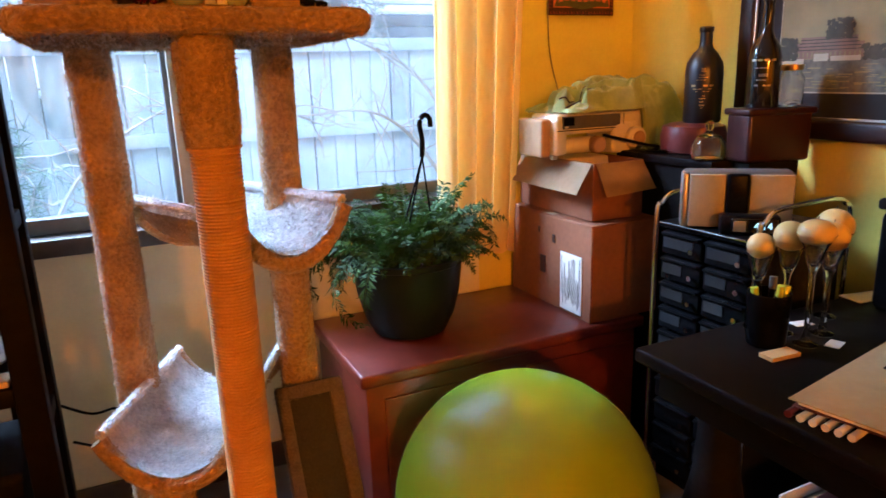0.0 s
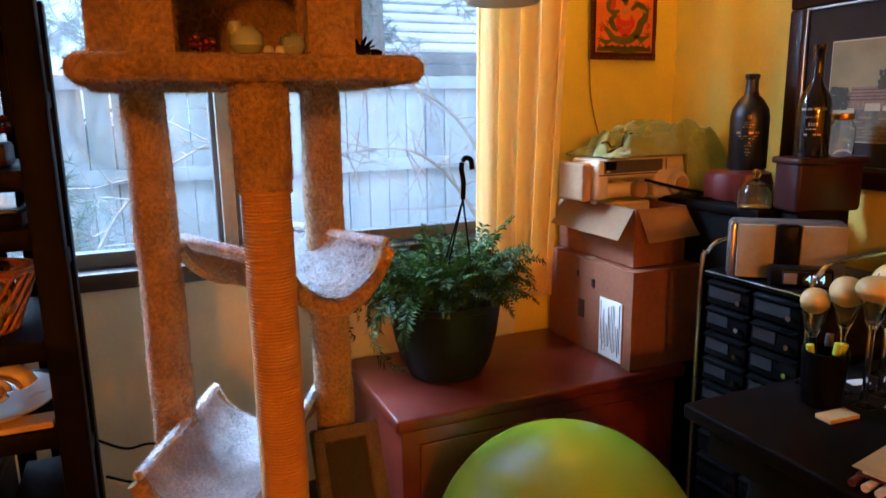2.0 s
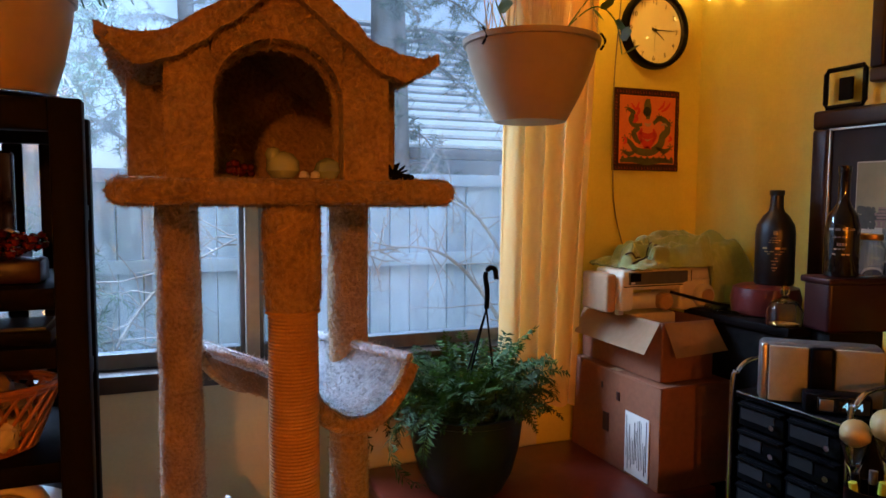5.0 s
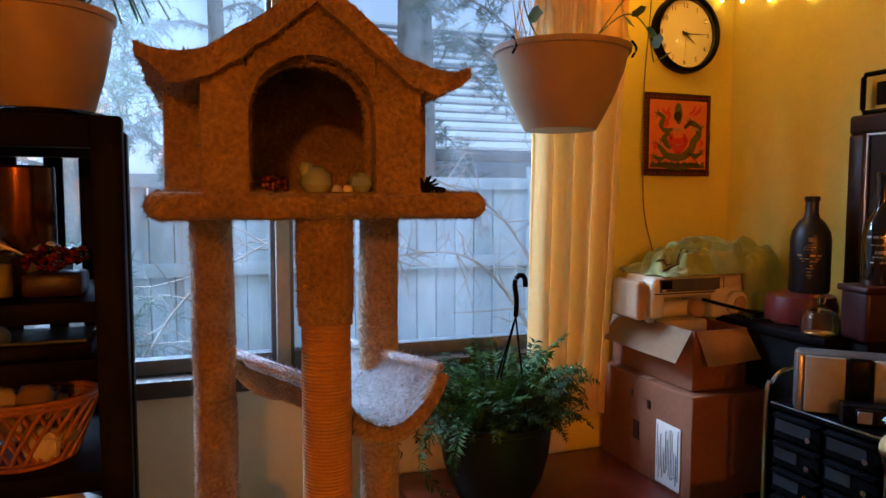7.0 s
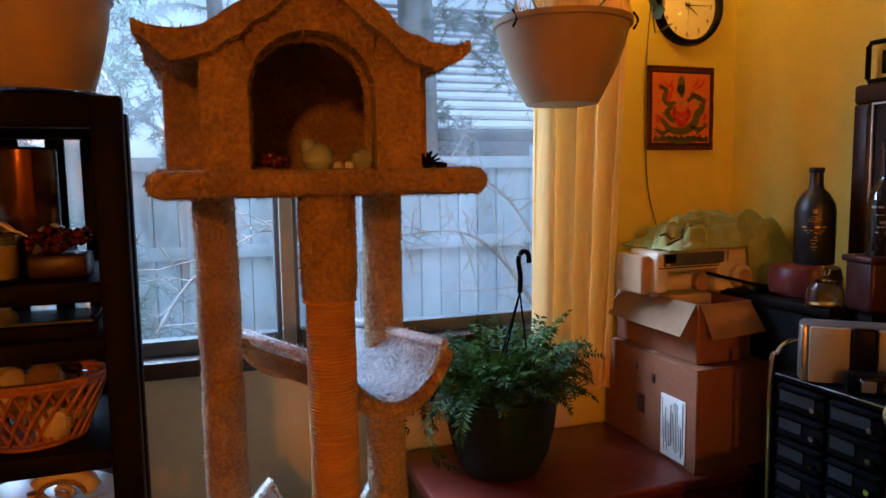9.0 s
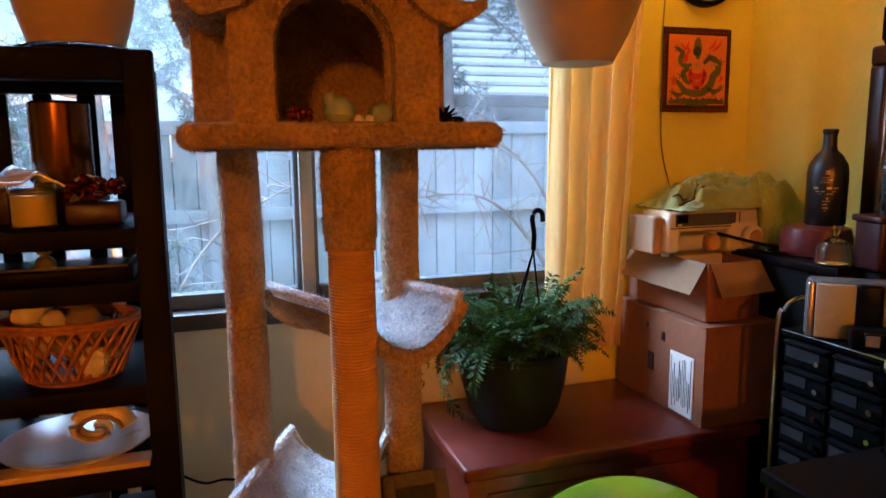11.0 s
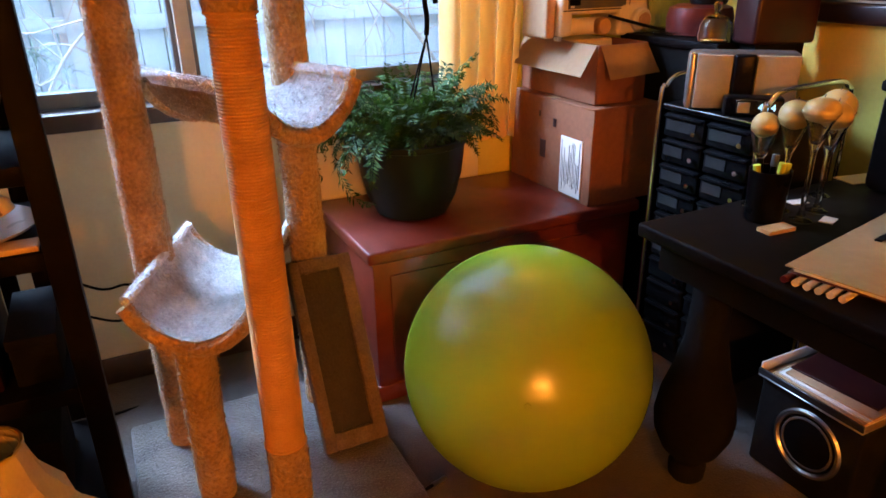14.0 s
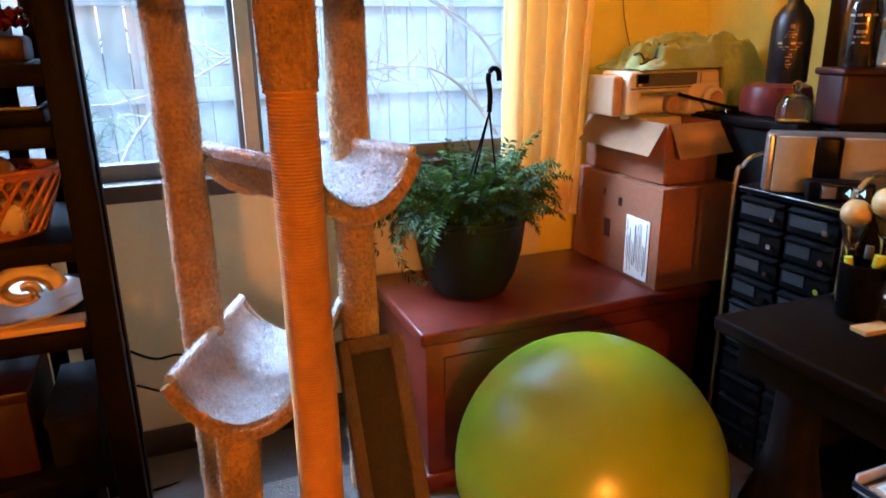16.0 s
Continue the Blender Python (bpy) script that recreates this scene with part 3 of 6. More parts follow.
bush = thing("bare_shrub", (1.0, 3.6, -.45), "leafless shrub with long pale twigs outside the window", "shrub")
r = random.Random(21)
bm = bmesh.new()
roots = [((2.6, 3.7, -.45), (1.75, 3.6, .95), (1.1, 3.55, 1.10)), ((2.6, 3.7, -.45), (2.0, 3.8, 1.1), (1.35, 3.7, 1.52)), ((-.3, 3.7, -.45), (.15, 3.6, .8), (.75, 3.6, 1.25)),
         ((2.6, 3.7, -.45), (2.3, 3.9, 1.3), (2.2, 3.8, 2.2))]
for a, b, c in roots:
    pts = arc([a, b, c], 12)
    tube(pts, [.016 * (1 - .8 * i / (len(pts) - 1)) for i in range(len(pts))], 6, bm=bm)
    for p in pts[9:]:
        for _ in range(2):
            q = p + Vector((r.gauss(0, .16), r.gauss(0, .1), r.gauss(.02, .15)))
            mid = p.lerp(q, .5) + Vector((r.gauss(0, .02), 0, r.gauss(0, .02)))
            tube([p, mid, q], [.004, .003, .001], 4, bm=bm)
            for _ in range(4):
                e = mid.lerp(q, r.random())
                tube([e, e + Vector((r.gauss(0, .05), r.gauss(0, .03), r.gauss(-.02, .05)))], [.002, .0008], 3, bm=bm)
part("twigs", bm, M["dry"], bush)

# ---------------------------------------------------------------- cat tree
tree = thing("cat_tree", (.523, 1.78, 0), "tall carpeted cat tree with house, two seats and sisal post", "cat tree")
part("base", roughen(bx((.20, 1.46, 0), (.83, 2.08, .045), .015, 3), .03, .003), M["base_carpet"], tree, "grey-brown carpeted base board", fuzz=(9000, .008))


def post(name, x, y, z0, z1, r, material, label="", fz=9000):
    n = max(4, int((z1 - z0) / .03))
    prof = [(r * .96, z0)] + [(r, z0 + (z1 - z0) * i / n) for i in range(1, n)] + [(r * .97, z1)]
    return part(name, lathe(prof, (x, y, 0), 36, wobble=.0035), material, tree, label, fuzz=(fz, .0065) if fz else None)


post("rear_post", .341, 1.96, .045, 1.340, .046, M["carpet"], "tan carpeted post", 16000)
post("rear_post", .722, 1.97, .045, 1.340, .047, M["carpet"], "tan carpeted post", 16000)
post("short_post", .378, 1.70, .045, .462, .042, M["carpet"], "short tan carpeted post", 7000)
post("post_foot", .523, 1.55, .045, .245, .045, M["carpet"], "carpeted foot of the sisal post", 3500)
post("post_sleeve", .523, 1.55, 1.155, 1.340, .0485, M["carpet"], "carpet sleeve round the post top", 5000)
# sisal: real windings
own = bmesh.new()
prof = []
z = .245
while z < 1.155:
    for k, rr in ((.08, .0412), (.30, .0430), (.50, .0436), (.70, .0430), (.92, .0412)):
        prof.append((rr, z + k * .0062))
    z += .0062
sis = part("sisal_post", lathe(prof, (.523, 1.55, 0), 40, wobble=.0006), M["sisal"], tree, "post wound with orange-brown sisal cord")
for z in (1.151, .252):
    part("cord_end", tube([(.523 + .0445 * math.cos(a * .35), 1.55 + .0445 * math.sin(a * .35), z) for a in range(18)], .0032, 8, closed=True), M["sisal"], sis)


def pad(lo, hi, radius, soft):
    """A carpeted board with round corners and soft edges."""
    own = bmesh.new()
    pts = []
    for cx, cy, a0 in ((hi[0] - radius, hi[1] - radius, 0), (lo[0] + radius, hi[1] - radius, 90), (lo[0] + radius, lo[1] + radius, 180), (hi[0] - radius, lo[1] + radius, 270)):
        for k in range(9):
            a = radians(a0 + k * 11.25)
            pts.append((cx, cy, math.cos(a), math.sin(a), radius))
    layers = []
    for k in range(9):
        a = radians(-90 + k * 22.5)
        inset = soft * (1 - math.cos(a))
        zz = (lo[2] + soft + soft * math.sin(a)) if k < 4 else (hi[2] - soft + soft * math.sin(a)) if k > 4 else (lo[2] + hi[2]) / 2
        layers.append([own.verts.new((cx + c * (rad - inset), cy + s * (rad - inset), zz)) for cx, cy, c, s, rad in pts])
    for a, b in zip(layers, layers[1:]):
        for i in range(len(a)):
            own.faces.new((a[i], a[(i + 1) % len(a)], b[(i + 1) % len(a)], b[i]))
    own.faces.new(layers[0][::-1])
    own.faces.new(layers[-1])
    return own


part("platform", roughen(pad((.236, 1.47, 1.334), (.813, 2.08, 1.378), .07, .020), .04, .002), M["carpet"], tree, "thick tan carpeted platform", fuzz=(26000, .007))

# the house on the platform: walls with an arched opening, body behind, pagoda roof
YF, ZB = 1.515, 1.376
cx, ax0, ax1, spring, crown = .4955, .394, .597, 1.500, 1.596
arch = [(ax1, ZB), (ax1, spring)] + [(cx + (ax1 - ax0) / 2 * math.cos(radians(a)), spring + (crown - spring) * math.sin(radians(a))) for a in range(12, 180, 12)] + [(ax0, spring), (ax0, ZB)]
xs = sorted({round(.325 + .349 * i / 40, 4) for i in range(41)} | {ax0, ax1, .50})


def gable(x):
    return 1.548 + (1.672 - 1.548) * (1 - abs(x - .4995) / .175)


def arch_top(x):
    u = (x - cx) / ((ax1 - ax0) / 2)
    return ZB if abs(u) > .9999 else spring + (crown - spring) * math.sqrt(1 - u * u)


own = bmesh.new()
for x0, x1 in zip(xs, xs[1:]):
    inside = ax0 - 1e-6 <= x0 and x1 <= ax1 + 1e-6
    lo0, lo1 = (max(spring, arch_top(x0)), max(spring, arch_top(x1))) if inside else (ZB, ZB)
    for k in range(6):
        q = [(x0, lo0 + (gable(x0) - lo0) * k / 6), (x1, lo1 + (gable(x1) - lo1) * k / 6), (x1, lo1 + (gable(x1) - lo1) * (k + 1) / 6), (x0, lo0 + (gable(x0) - lo0) * (k + 1) / 6)]
        own.faces.new([own.verts.new((x, YF, z)) for x, z in q])
bmesh.ops.remove_doubles(own, verts=own.verts, dist=1e-5)
bmesh.ops.solidify(own, geom=own.faces[:], thickness=-.035)
hw = part("house_front", own, M["carpet"], tree, "tan carpeted front with arched opening", fuzz=(9000, .006))
part("arch_trim", tube([(x, YF + .012, z) for x, z in arch], .0085, 8), M["carpet"], tree, "carpet rolled round the arch", fuzz=(4000, .006))
bm = bx((.325, YF + .03, ZB), (.352, 1.70, 1.56), .006)
bx((.648, YF + .03, ZB), (.674, 1.70, 1.56), .006, bm=bm)
part("porch_walls", bm, M["carpet"], tree, fuzz=(5000, .006))
bm = bx((.262, 1.665, ZB), (.352, 1.695, 1.60), .008)
bx((.648, 1.665, ZB), (.745, 1.695, 1.60), .008, bm=bm)
bx((.262, 1.69, ZB), (.288, 2.02, 1.60), .008, bm=bm)
bx((.719, 1.69, ZB), (.745, 2.02, 1.60), .008, bm=bm)
part("house_body", bm, M["carpet"], tree, "tan carpeted side walls", fuzz=(9000, .006))
part("house_back", bx((.262, 2.0, ZB), (.745, 2.03, 1.68), .008), M["carpet"], tree, "carpeted back wall")
top = arc([(.236, 0, 1.594), (.29, 0, 1.580), (.345, 0, 1.598), (.42, 0, 1.650), (.50, 0, 1.714)], 6)[:-1] + arc([(.50, 0, 1.714), (.585, 0, 1.648), (.655, 0, 1.594), (.71, 0, 1.578), (.757, 0, 1.590)], 6)
under = [Vector((p.x, 0, p.z - .042 * min(1, .45 + 9 * min(p.x - .236, .757 - p.x)))) for p in top][::-1]
loop = top + under
roof_bm = bmesh.new()
rings = [[roof_bm.verts.new((p.x, 1.455 + .62 * j / 14, p.z)) for p in loop] for j in range(15)]
for a, b in zip(rings, rings[1:]):
    for i in range(len(loop)):
        roof_bm.faces.new((a[i], a[(i + 1) % len(loop)], b[(i + 1) % len(loop)], b[i]))
for ring_ in (rings[0], rings[-1]):
    for i in range(len(top) - 1):
        roof_bm.faces.new((ring_[i], ring_[i + 1], ring_[len(loop) - 2 - i], ring_[len(loop) - 1 - i]))
roughen(roof_bm, .03, .006)
part("roof", roof_bm, M["carpet"], tree, "curved tan carpeted pagoda roof", fuzz=(26000, .007))


def seat(front_left, axis, length, chord, rim, sag, label):
    """A carpeted half-pipe seat: axis points from the front end to the back."""
    a = Vector((*axis, 0)).normalized()
    c = Vector((a.y, -a.x, 0))
    p = Vector((*front_left, rim))
    sub = thing_part("seat", label)
    n = 18
    prof = [(chord * k / n, -sag * (1 - ((2 * k / n) - 1) ** 2) ** .85) for k in range(n + 1)]
    for nm, off, material, fz in (("seat_shell", -.03, M["carpet"], 5000), ("seat_lining", 0.0, M["plush"], 16000)):
        own = bmesh.new()
        rows2 = []
        for j in range(13):
            s = length * j / 12 if nm == "seat_shell" else .004 + (length - .008) * j / 12
            rows2.append([own.verts.new(p + a * s + c * u + Vector((0, 0, w + off))) for u, w in prof])
        for q0, q1 in zip(rows2, rows2[1:]):
            for i in range(n):
                own.faces.new((q0[i], q0[i + 1], q1[i + 1], q1[i]))
        bmesh.ops.solidify(own, geom=own.faces[:], thickness=.030 if nm == "seat_shell" else .010)
        for v in own.verts:
            v.co += noise.noise_vector(v.co * 25) * .003
        if nm == "seat_lining":
            for u in (0, chord):
                tube([p + a * (.01 + (length - .02) * k / 8) + c * (u + (.006 if u == 0 else -.006)) + Vector((0, 0, -.010)) for k in range(9)], .0105, 10, bm=own)
        else:
            for s in (.012, length - .012):
                tube([p + a * s + c * u + Vector((0, 0, w + off + .006)) for u, w in prof], .0185, 10, bm=own)
        part(nm, own, material, sub, "pale plush lining, whitened for window light" if nm == "seat_lining" else "tan carpeted shell", fuzz=(fz, .008))
    return sub


def thing_part(name, label):
    ob = new(name)
    ob.parent = tree
    AT[ob.name] = AT[tree.name]
    return tagged(ob, label)


seat((.255, 1.70), (.41, .91), .46, .275, .600, .105, "low half-pipe seat")
seat((.56, 1.63), (-.40, .92), .45, .275, 1.012, .105, "upper half-pipe seat")

# scratching ramp leaning on the rear post
ramp = thing_part("scratching_ramp", "sloping ramp with carpet border and dark pad")
d = Vector((0, -.235, -.455)).normalized()
p0 = Vector((.646, 1.925, .505))
x_ = Vector((1, 0, 0))
nrm = x_.cross(d).normalized()
if nrm.y > 0:
    nrm = -nrm


def slab(u0, u1, s0, s1, t0, t1, bev=.006):
    own = bmesh.new()
    bmesh.ops.create_cube(own, size=1)
    m = Matrix((((u1 - u0) * x_).to_4d(), ((s1 - s0) * d).to_4d(), ((t1 - t0) * nrm).to_4d(), (0, 0, 0, 1))).transposed()
    m = Matrix.Translation(p0 + x_ * (u0 + u1) / 2 + d * (s0 + s1) / 2 + nrm * (t0 + t1) / 2) @ Matrix([[((u1 - u0) * x_)[i], ((s1 - s0) * d)[i], ((t1 - t0) * nrm)[i], 0] for i in range(3)] + [[0, 0, 0, 1]])
    bmesh.ops.transform(own, matrix=m, verts=own.verts)
    bmesh.ops.bevel(own, geom=own.edges[:], offset=bev, segments=2, profile=.5, affect="EDGES")
    return own


bm = slab(0, .030, 0, .50, -.02, .02)
join(bm, slab(.134, .170, 0, .50, -.02, .02))
join(bm, slab(.028, .140, 0, .035, -.02, .02))
join(bm, slab(.028, .140, .455, .50, -.02, .02))
part("border", bm, M["dull_carpet"], ramp, "brown carpet border", fuzz=(5000, .006))
part("scratch_pad", slab(.026, .142, .03, .46, -.012, .008, .003), M["scratch"], ramp, "dark scratched pad", fuzz=(4000, .004))

# ---------------------------------------------------------------- chest, boxes
ZC = .495
chest = thing("blanket_chest", (1.33, 2.15, 0), "red-stained wooden chest standing below the window", "chest")
part("body", bx((.885, 1.922, .05), (1.80, 2.395, .455), .004), M["redwood"], chest)
part("lid", bx((.866, 1.900, .457), (1.82, 2.404, ZC), .009, 3), M["redwood"], chest, "polished red lid with rounded edge")
part("plinth", bx((.872, 1.912, 0), (1.81, 2.40, .055), .006), M["redwood"], chest)
for x in (.905, 1.36):
    part("front_panel", bx((x + .03, 1.915, .10), (x + .42, 1.924, .41), .006), M["redwood"], chest)


def carton(name, lo, hi, label, open_top=False):
    t = thing(name, ((lo[0] + hi[0]) / 2, (lo[1] + hi[1]) / 2, lo[2]), label, "cardboard box", "stacked cartons")
    w = .005
    zt = hi[2]
    for nm, a, b in (("side", (lo[0], lo[1], lo[2]), (lo[0] + w, hi[1], zt)), ("side", (hi[0] - w, lo[1], lo[2]), (hi[0], hi[1], zt)),
                     ("side", (lo[0] + w, lo[1], lo[2]), (hi[0] - w, lo[1] + w, zt)), ("side", (lo[0] + w, hi[1] - w, lo[2]), (hi[0] - w, hi[1], zt)),
                     ("bottom", (lo[0] + w, lo[1] + w, lo[2]), (hi[0] - w, hi[1] - w, lo[2] + w))):
        part(nm, roughen(bx(a, b, .0015, 1), .12, .0018, .09), M["card"], t)
    return t


low = carton("cardboard_box", (1.622, 1.925, ZC), (1.885, 2.385, .800), "closed brown cardboard box with white shipping label")
for i, (y0, y1) in enumerate(((1.925, 2.153), (2.157, 2.385))):
    part("flap", roughen(bx((1.622, y0, .8005), (1.885, y1, .8045), .001, 1), .1, .0015, .08), M["card"], low)
part("tape", bx((1.624, 2.135, .8055), (1.650, 2.175, .8062), 0), M["card_in"], low)
for y0, y1, z0, z1 in ((2.205, 2.213, .735, .755), (2.115, 2.130, .715, .742)):
    part("mark", bx((1.6194, y0, z0), (1.6216, y1, z1), 0), M["maroon"], low, "faded dark printed mark")
lab = part("shipping_label", bx((1.6180, 1.968, .507), (1.6215, 2.080, .697), 0), M["paper"], low, "white shipping label with printed lines")
bars = bmesh.new()
rnd = random.Random(2)
for k in range(13):
    y = 2.072 - k * .0078
    a, b = rnd.uniform(.515, .56), rnd.uniform(.60, .69)
    bx((1.6168, y - rnd.choice((.001, .002, .0028)), a), (1.6179, y, b), 0, bm=bars)
part("print", bars, M["ink"], lab, "black printed lines")
part("stain", bx((1.6192, 2.17, .60), (1.6216, 2.20, .66), 0), M["maroon"], low, "dark red mark")

up = carton("cardboard_box", (1.655, 1.968, .807), (1.850, 2.380, .985), "open cardboard box with folded flaps, sewing machine inside")


def flap(pts, t, label="folded-out carton flap"):
    own = bmesh.new()
    own.faces.new([own.verts.new(p) for p in pts])
    bmesh.ops.solidify(own, geom=own.faces[:], thickness=.004)
    part("flap", roughen(own, .12, .002, .08), M["card_in"], t, label)


flap([(1.655, 2.37, .985), (1.655, 1.976, .985), (1.585, 1.958, .898), (1.585, 2.322, .901)], up)
flap([(1.662, 1.968, .985), (1.845, 1.968, .985), (1.866, 1.925, .898), (1.674, 1.925, .888)], up)


def knob_facing(profile, place, seg=28):
    """A turned piece whose axis points out of the room's depth, towards -y."""
    own = lathe(profile, (0, 0, 0), seg)
    bmesh.ops.rotate(own, verts=own.verts, matrix=Matrix.Rotation(radians(90), 3, "X"))
    bmesh.ops.translate(own, verts=own.verts, vec=place)
    return own


sew = thing("sewing_machine", (1.77, 2.16, .95), "cream portable sewing machine lying in the open box", "sewing machine")
part("bed", bx((1.665, 2.13, .93), (1.845, 2.27, .985), .01, 3), M["cream"], sew)
part("arm", bx((1.612, 2.10, 1.064), (1.955, 2.25, 1.128), .012, 3), M["cream"], sew)
part("column", bx((1.830, 2.096, .992), (1.958, 2.25, 1.10), .016, 3), M["cream"], sew)
part("head", bx((1.606, 2.098, 1.000), (1.655, 2.25, 1.118), .014, 3), M["cream"], sew)
panel = part("stripe_panel", bx((1.632, 2.0965, 1.082), (1.858, 2.1015, 1.121), .001, 1), M["grey"], sew, "grey control panel")
part("dark_window", bx((1.636, 2.0945, 1.092), (1.676, 2.0962, 1.118), .0005, 1), M["black"], panel, "small dark window")
part("pale_button", bx((1.640, 2.0935, 1.085), (1.653, 2.0962, 1.091), .0005, 1), M["paper"], panel)
part("seam", bx((1.615, 2.0975, 1.0755), (1.860, 2.0995, 1.0785), 0), M["black"], sew, "dark seam under the panel")
part("seam", bx((1.870, 2.0945, 1.086), (1.872, 2.0965, 1.122), 0), M["grey"], sew)
wheel = part("handwheel", knob_facing([(0, 0), (.030, 0), (.037, .005), (.038, .020), (.031, .027), (0, .027)], (1.912, 2.097, 1.040)), M["cream"], sew, "cream balance wheel")
part("hub", knob_facing([(0, 0), (.022, 0), (.024, .004), (.020, .008), (0, .008)], (1.914, 2.070, 1.040), 24), M["card_in"], wheel, "tan hub of the wheel")
arm_bm = lathe([(0, 0), (.020, .002), (.026, .010), (.027, .14), (.022, .15), (0, .152)], (0, 0, 0), 24)
bmesh.ops.rotate(arm_bm, verts=arm_bm.verts, matrix=Matrix.Rotation(radians(90), 3, "Y"))
bmesh.ops.translate(arm_bm, verts=arm_bm.verts, vec=(1.648, 2.135, 1.026))
part("free_arm", arm_bm, M["cream"], sew, "rounded free arm")
part("collar", knob_facing([(0, 0), (.024, 0), (.027, .006), (.027, .03), (.022, .036), (0, .036)], (1.770, 2.120, 1.026), 24), M["card_in"], sew)
part("presser_foot", bx((1.612, 2.12, .986), (1.632, 2.14, 1.002), .003), M["steel"], sew)
part("power_cord", tube(arc([(1.775, 2.078, 1.058), (1.85, 2.060, 1.038), (1.93, 2.045, 1.018), (2.00, 2.05, 1.006), (2.03, 2.1, 1.006)], 6), .005, 8), M["black"], sew, "black power cord")
part("cover_plate", bx((1.568, 2.12, .995), (1.605, 2.26, 1.115), .010, 3), M["card_in"], sew, "tan end cover")

# crumpled towel
bm = bmesh.new()
bmesh.ops.create_grid(bm, x_segments=120, y_segments=70, size=.5)
FOLDS = ((.02, .25, .42, .95, .030, .050), (.34, .98, .55, .15, .034, .055), (.45, .80, .98, .62, .040, .085), (.40, .35, .95, .30, .030, .060), (.10, .60, .34, .10, .026, .045), (.60, .12, .99, .42, .036, .065), (.20, .15, .62, .05, .022, .045))


def fold_height(u, w):
    """The highest of several soft rolls of cloth."""
    best = 0
    for u0, w0, u1, w1, tall, wide in FOLDS:
        du, dw = u1 - u0, w1 - w0
        k = min(1, max(0, ((u - u0) * du + (w - w0) * dw) / (du * du + dw * dw)))
        d = math.hypot(u - u0 - du * k, (w - w0 - dw * k) * .55) / wide
        if d < 1:
            best = max(best, tall * math.sqrt(1 - d * d) ** 1.2)
    return best


def towel_point(u, w):
    edge = min(1, 9 * min(u, 1 - u, w, 1 - w)) ** .6
    hump = .012 + .016 * math.exp(-((u - .62) / .3) ** 2)
    lift = 1.75 * fold_height(u + .03 * noise.noise(Vector((u * 4, w * 4, 2))), w + .05 * noise.noise(Vector((u * 4, w * 4, 8))))
    over = max(0, .36 - w) * (.36 if u > .58 else 0)
    return Vector((1.635 + .535 * u + .012 * noise.noise(Vector((u * 6, w * 6, 7))), 2.075 + .25 * w + .02 * noise.noise(Vector((u * 5, w * 5, 9))),
                   1.132 + (hump + lift) * edge + .016 * edge * (1 - 2.4 * abs(noise.noise(Vector((u * 8 + w * 3, w * 5, 5))))) + .005 * noise.noise(Vector((u * 22, w * 16, 5))) - over))


for v in bm.verts:
    v.co = towel_point(v.co.x + .5, v.co.y + .5)
bmesh.ops.smooth_vert(bm, verts=bm.verts, factor=.5, use_axis_x=True, use_axis_y=True, use_axis_z=True)
bmesh.ops.solidify(bm, geom=bm.faces[:], thickness=.007)
tow = thing("towel", (1.9, 2.18, 1.13), "crumpled lime-green towel lying on the sewing machine", "towel")
part("cloth", bm, M["towel"], tow)
for w0, w1, u1 in ((.16, .42, .44), (.24, .50, .40)):
    part("dark_stripe", tube([towel_point(.03 + (u1 - .03) * k / 24, w0 + (w1 - w0) * k / 24) + Vector((0, -.001, .0035)) for k in range(25)], .0026, 6), M["sill"], tow, "dark woven stripe")

# ---------------------------------------------------------------- fern in hanging pot
fern = thing("fern_plant", (1.125, 2.13, ZC), "bushy green fern in a dark pot with hanging hook", "potted plant")
part("pot", lathe([(0, 0), (.095, 0), (.112, .008), (.138, .06), (.156, .13), (.164, .195), (.166, .222), (.174, .226), (.175, .242), (.160, .242), (.153, .215), (0, .21)], (1.12, 2.170, ZC), 48), M["green_pot"], fern, "dark green plastic pot")
part("soil", lathe([(0, 0), (.15, 0), (.15, .006), (0, .02)], (1.12, 2.170, ZC + .211), 30), M["soil"], fern)
hk = Vector((1.165, 2.13, 1.03))
wires = bmesh.new()
for dx, dy in ((-.07, -.03), (.05, -.04), (.0, .07)):
    tube([(1.13 + dx, 2.13 + dy, .76), hk], .0028, 6, bm=wires)
tube(arc([hk, hk + Vector((.002, 0, .05)), hk + Vector((-.004, 0, .095)), hk + Vector((.008, 0, .118)), hk + Vector((.026, 0, .112)), hk + Vector((.03, 0, .085))], 6), .0075, 10, bm=wires)
part("hanger", wires, M["black"], fern, "black plastic hanging hook")


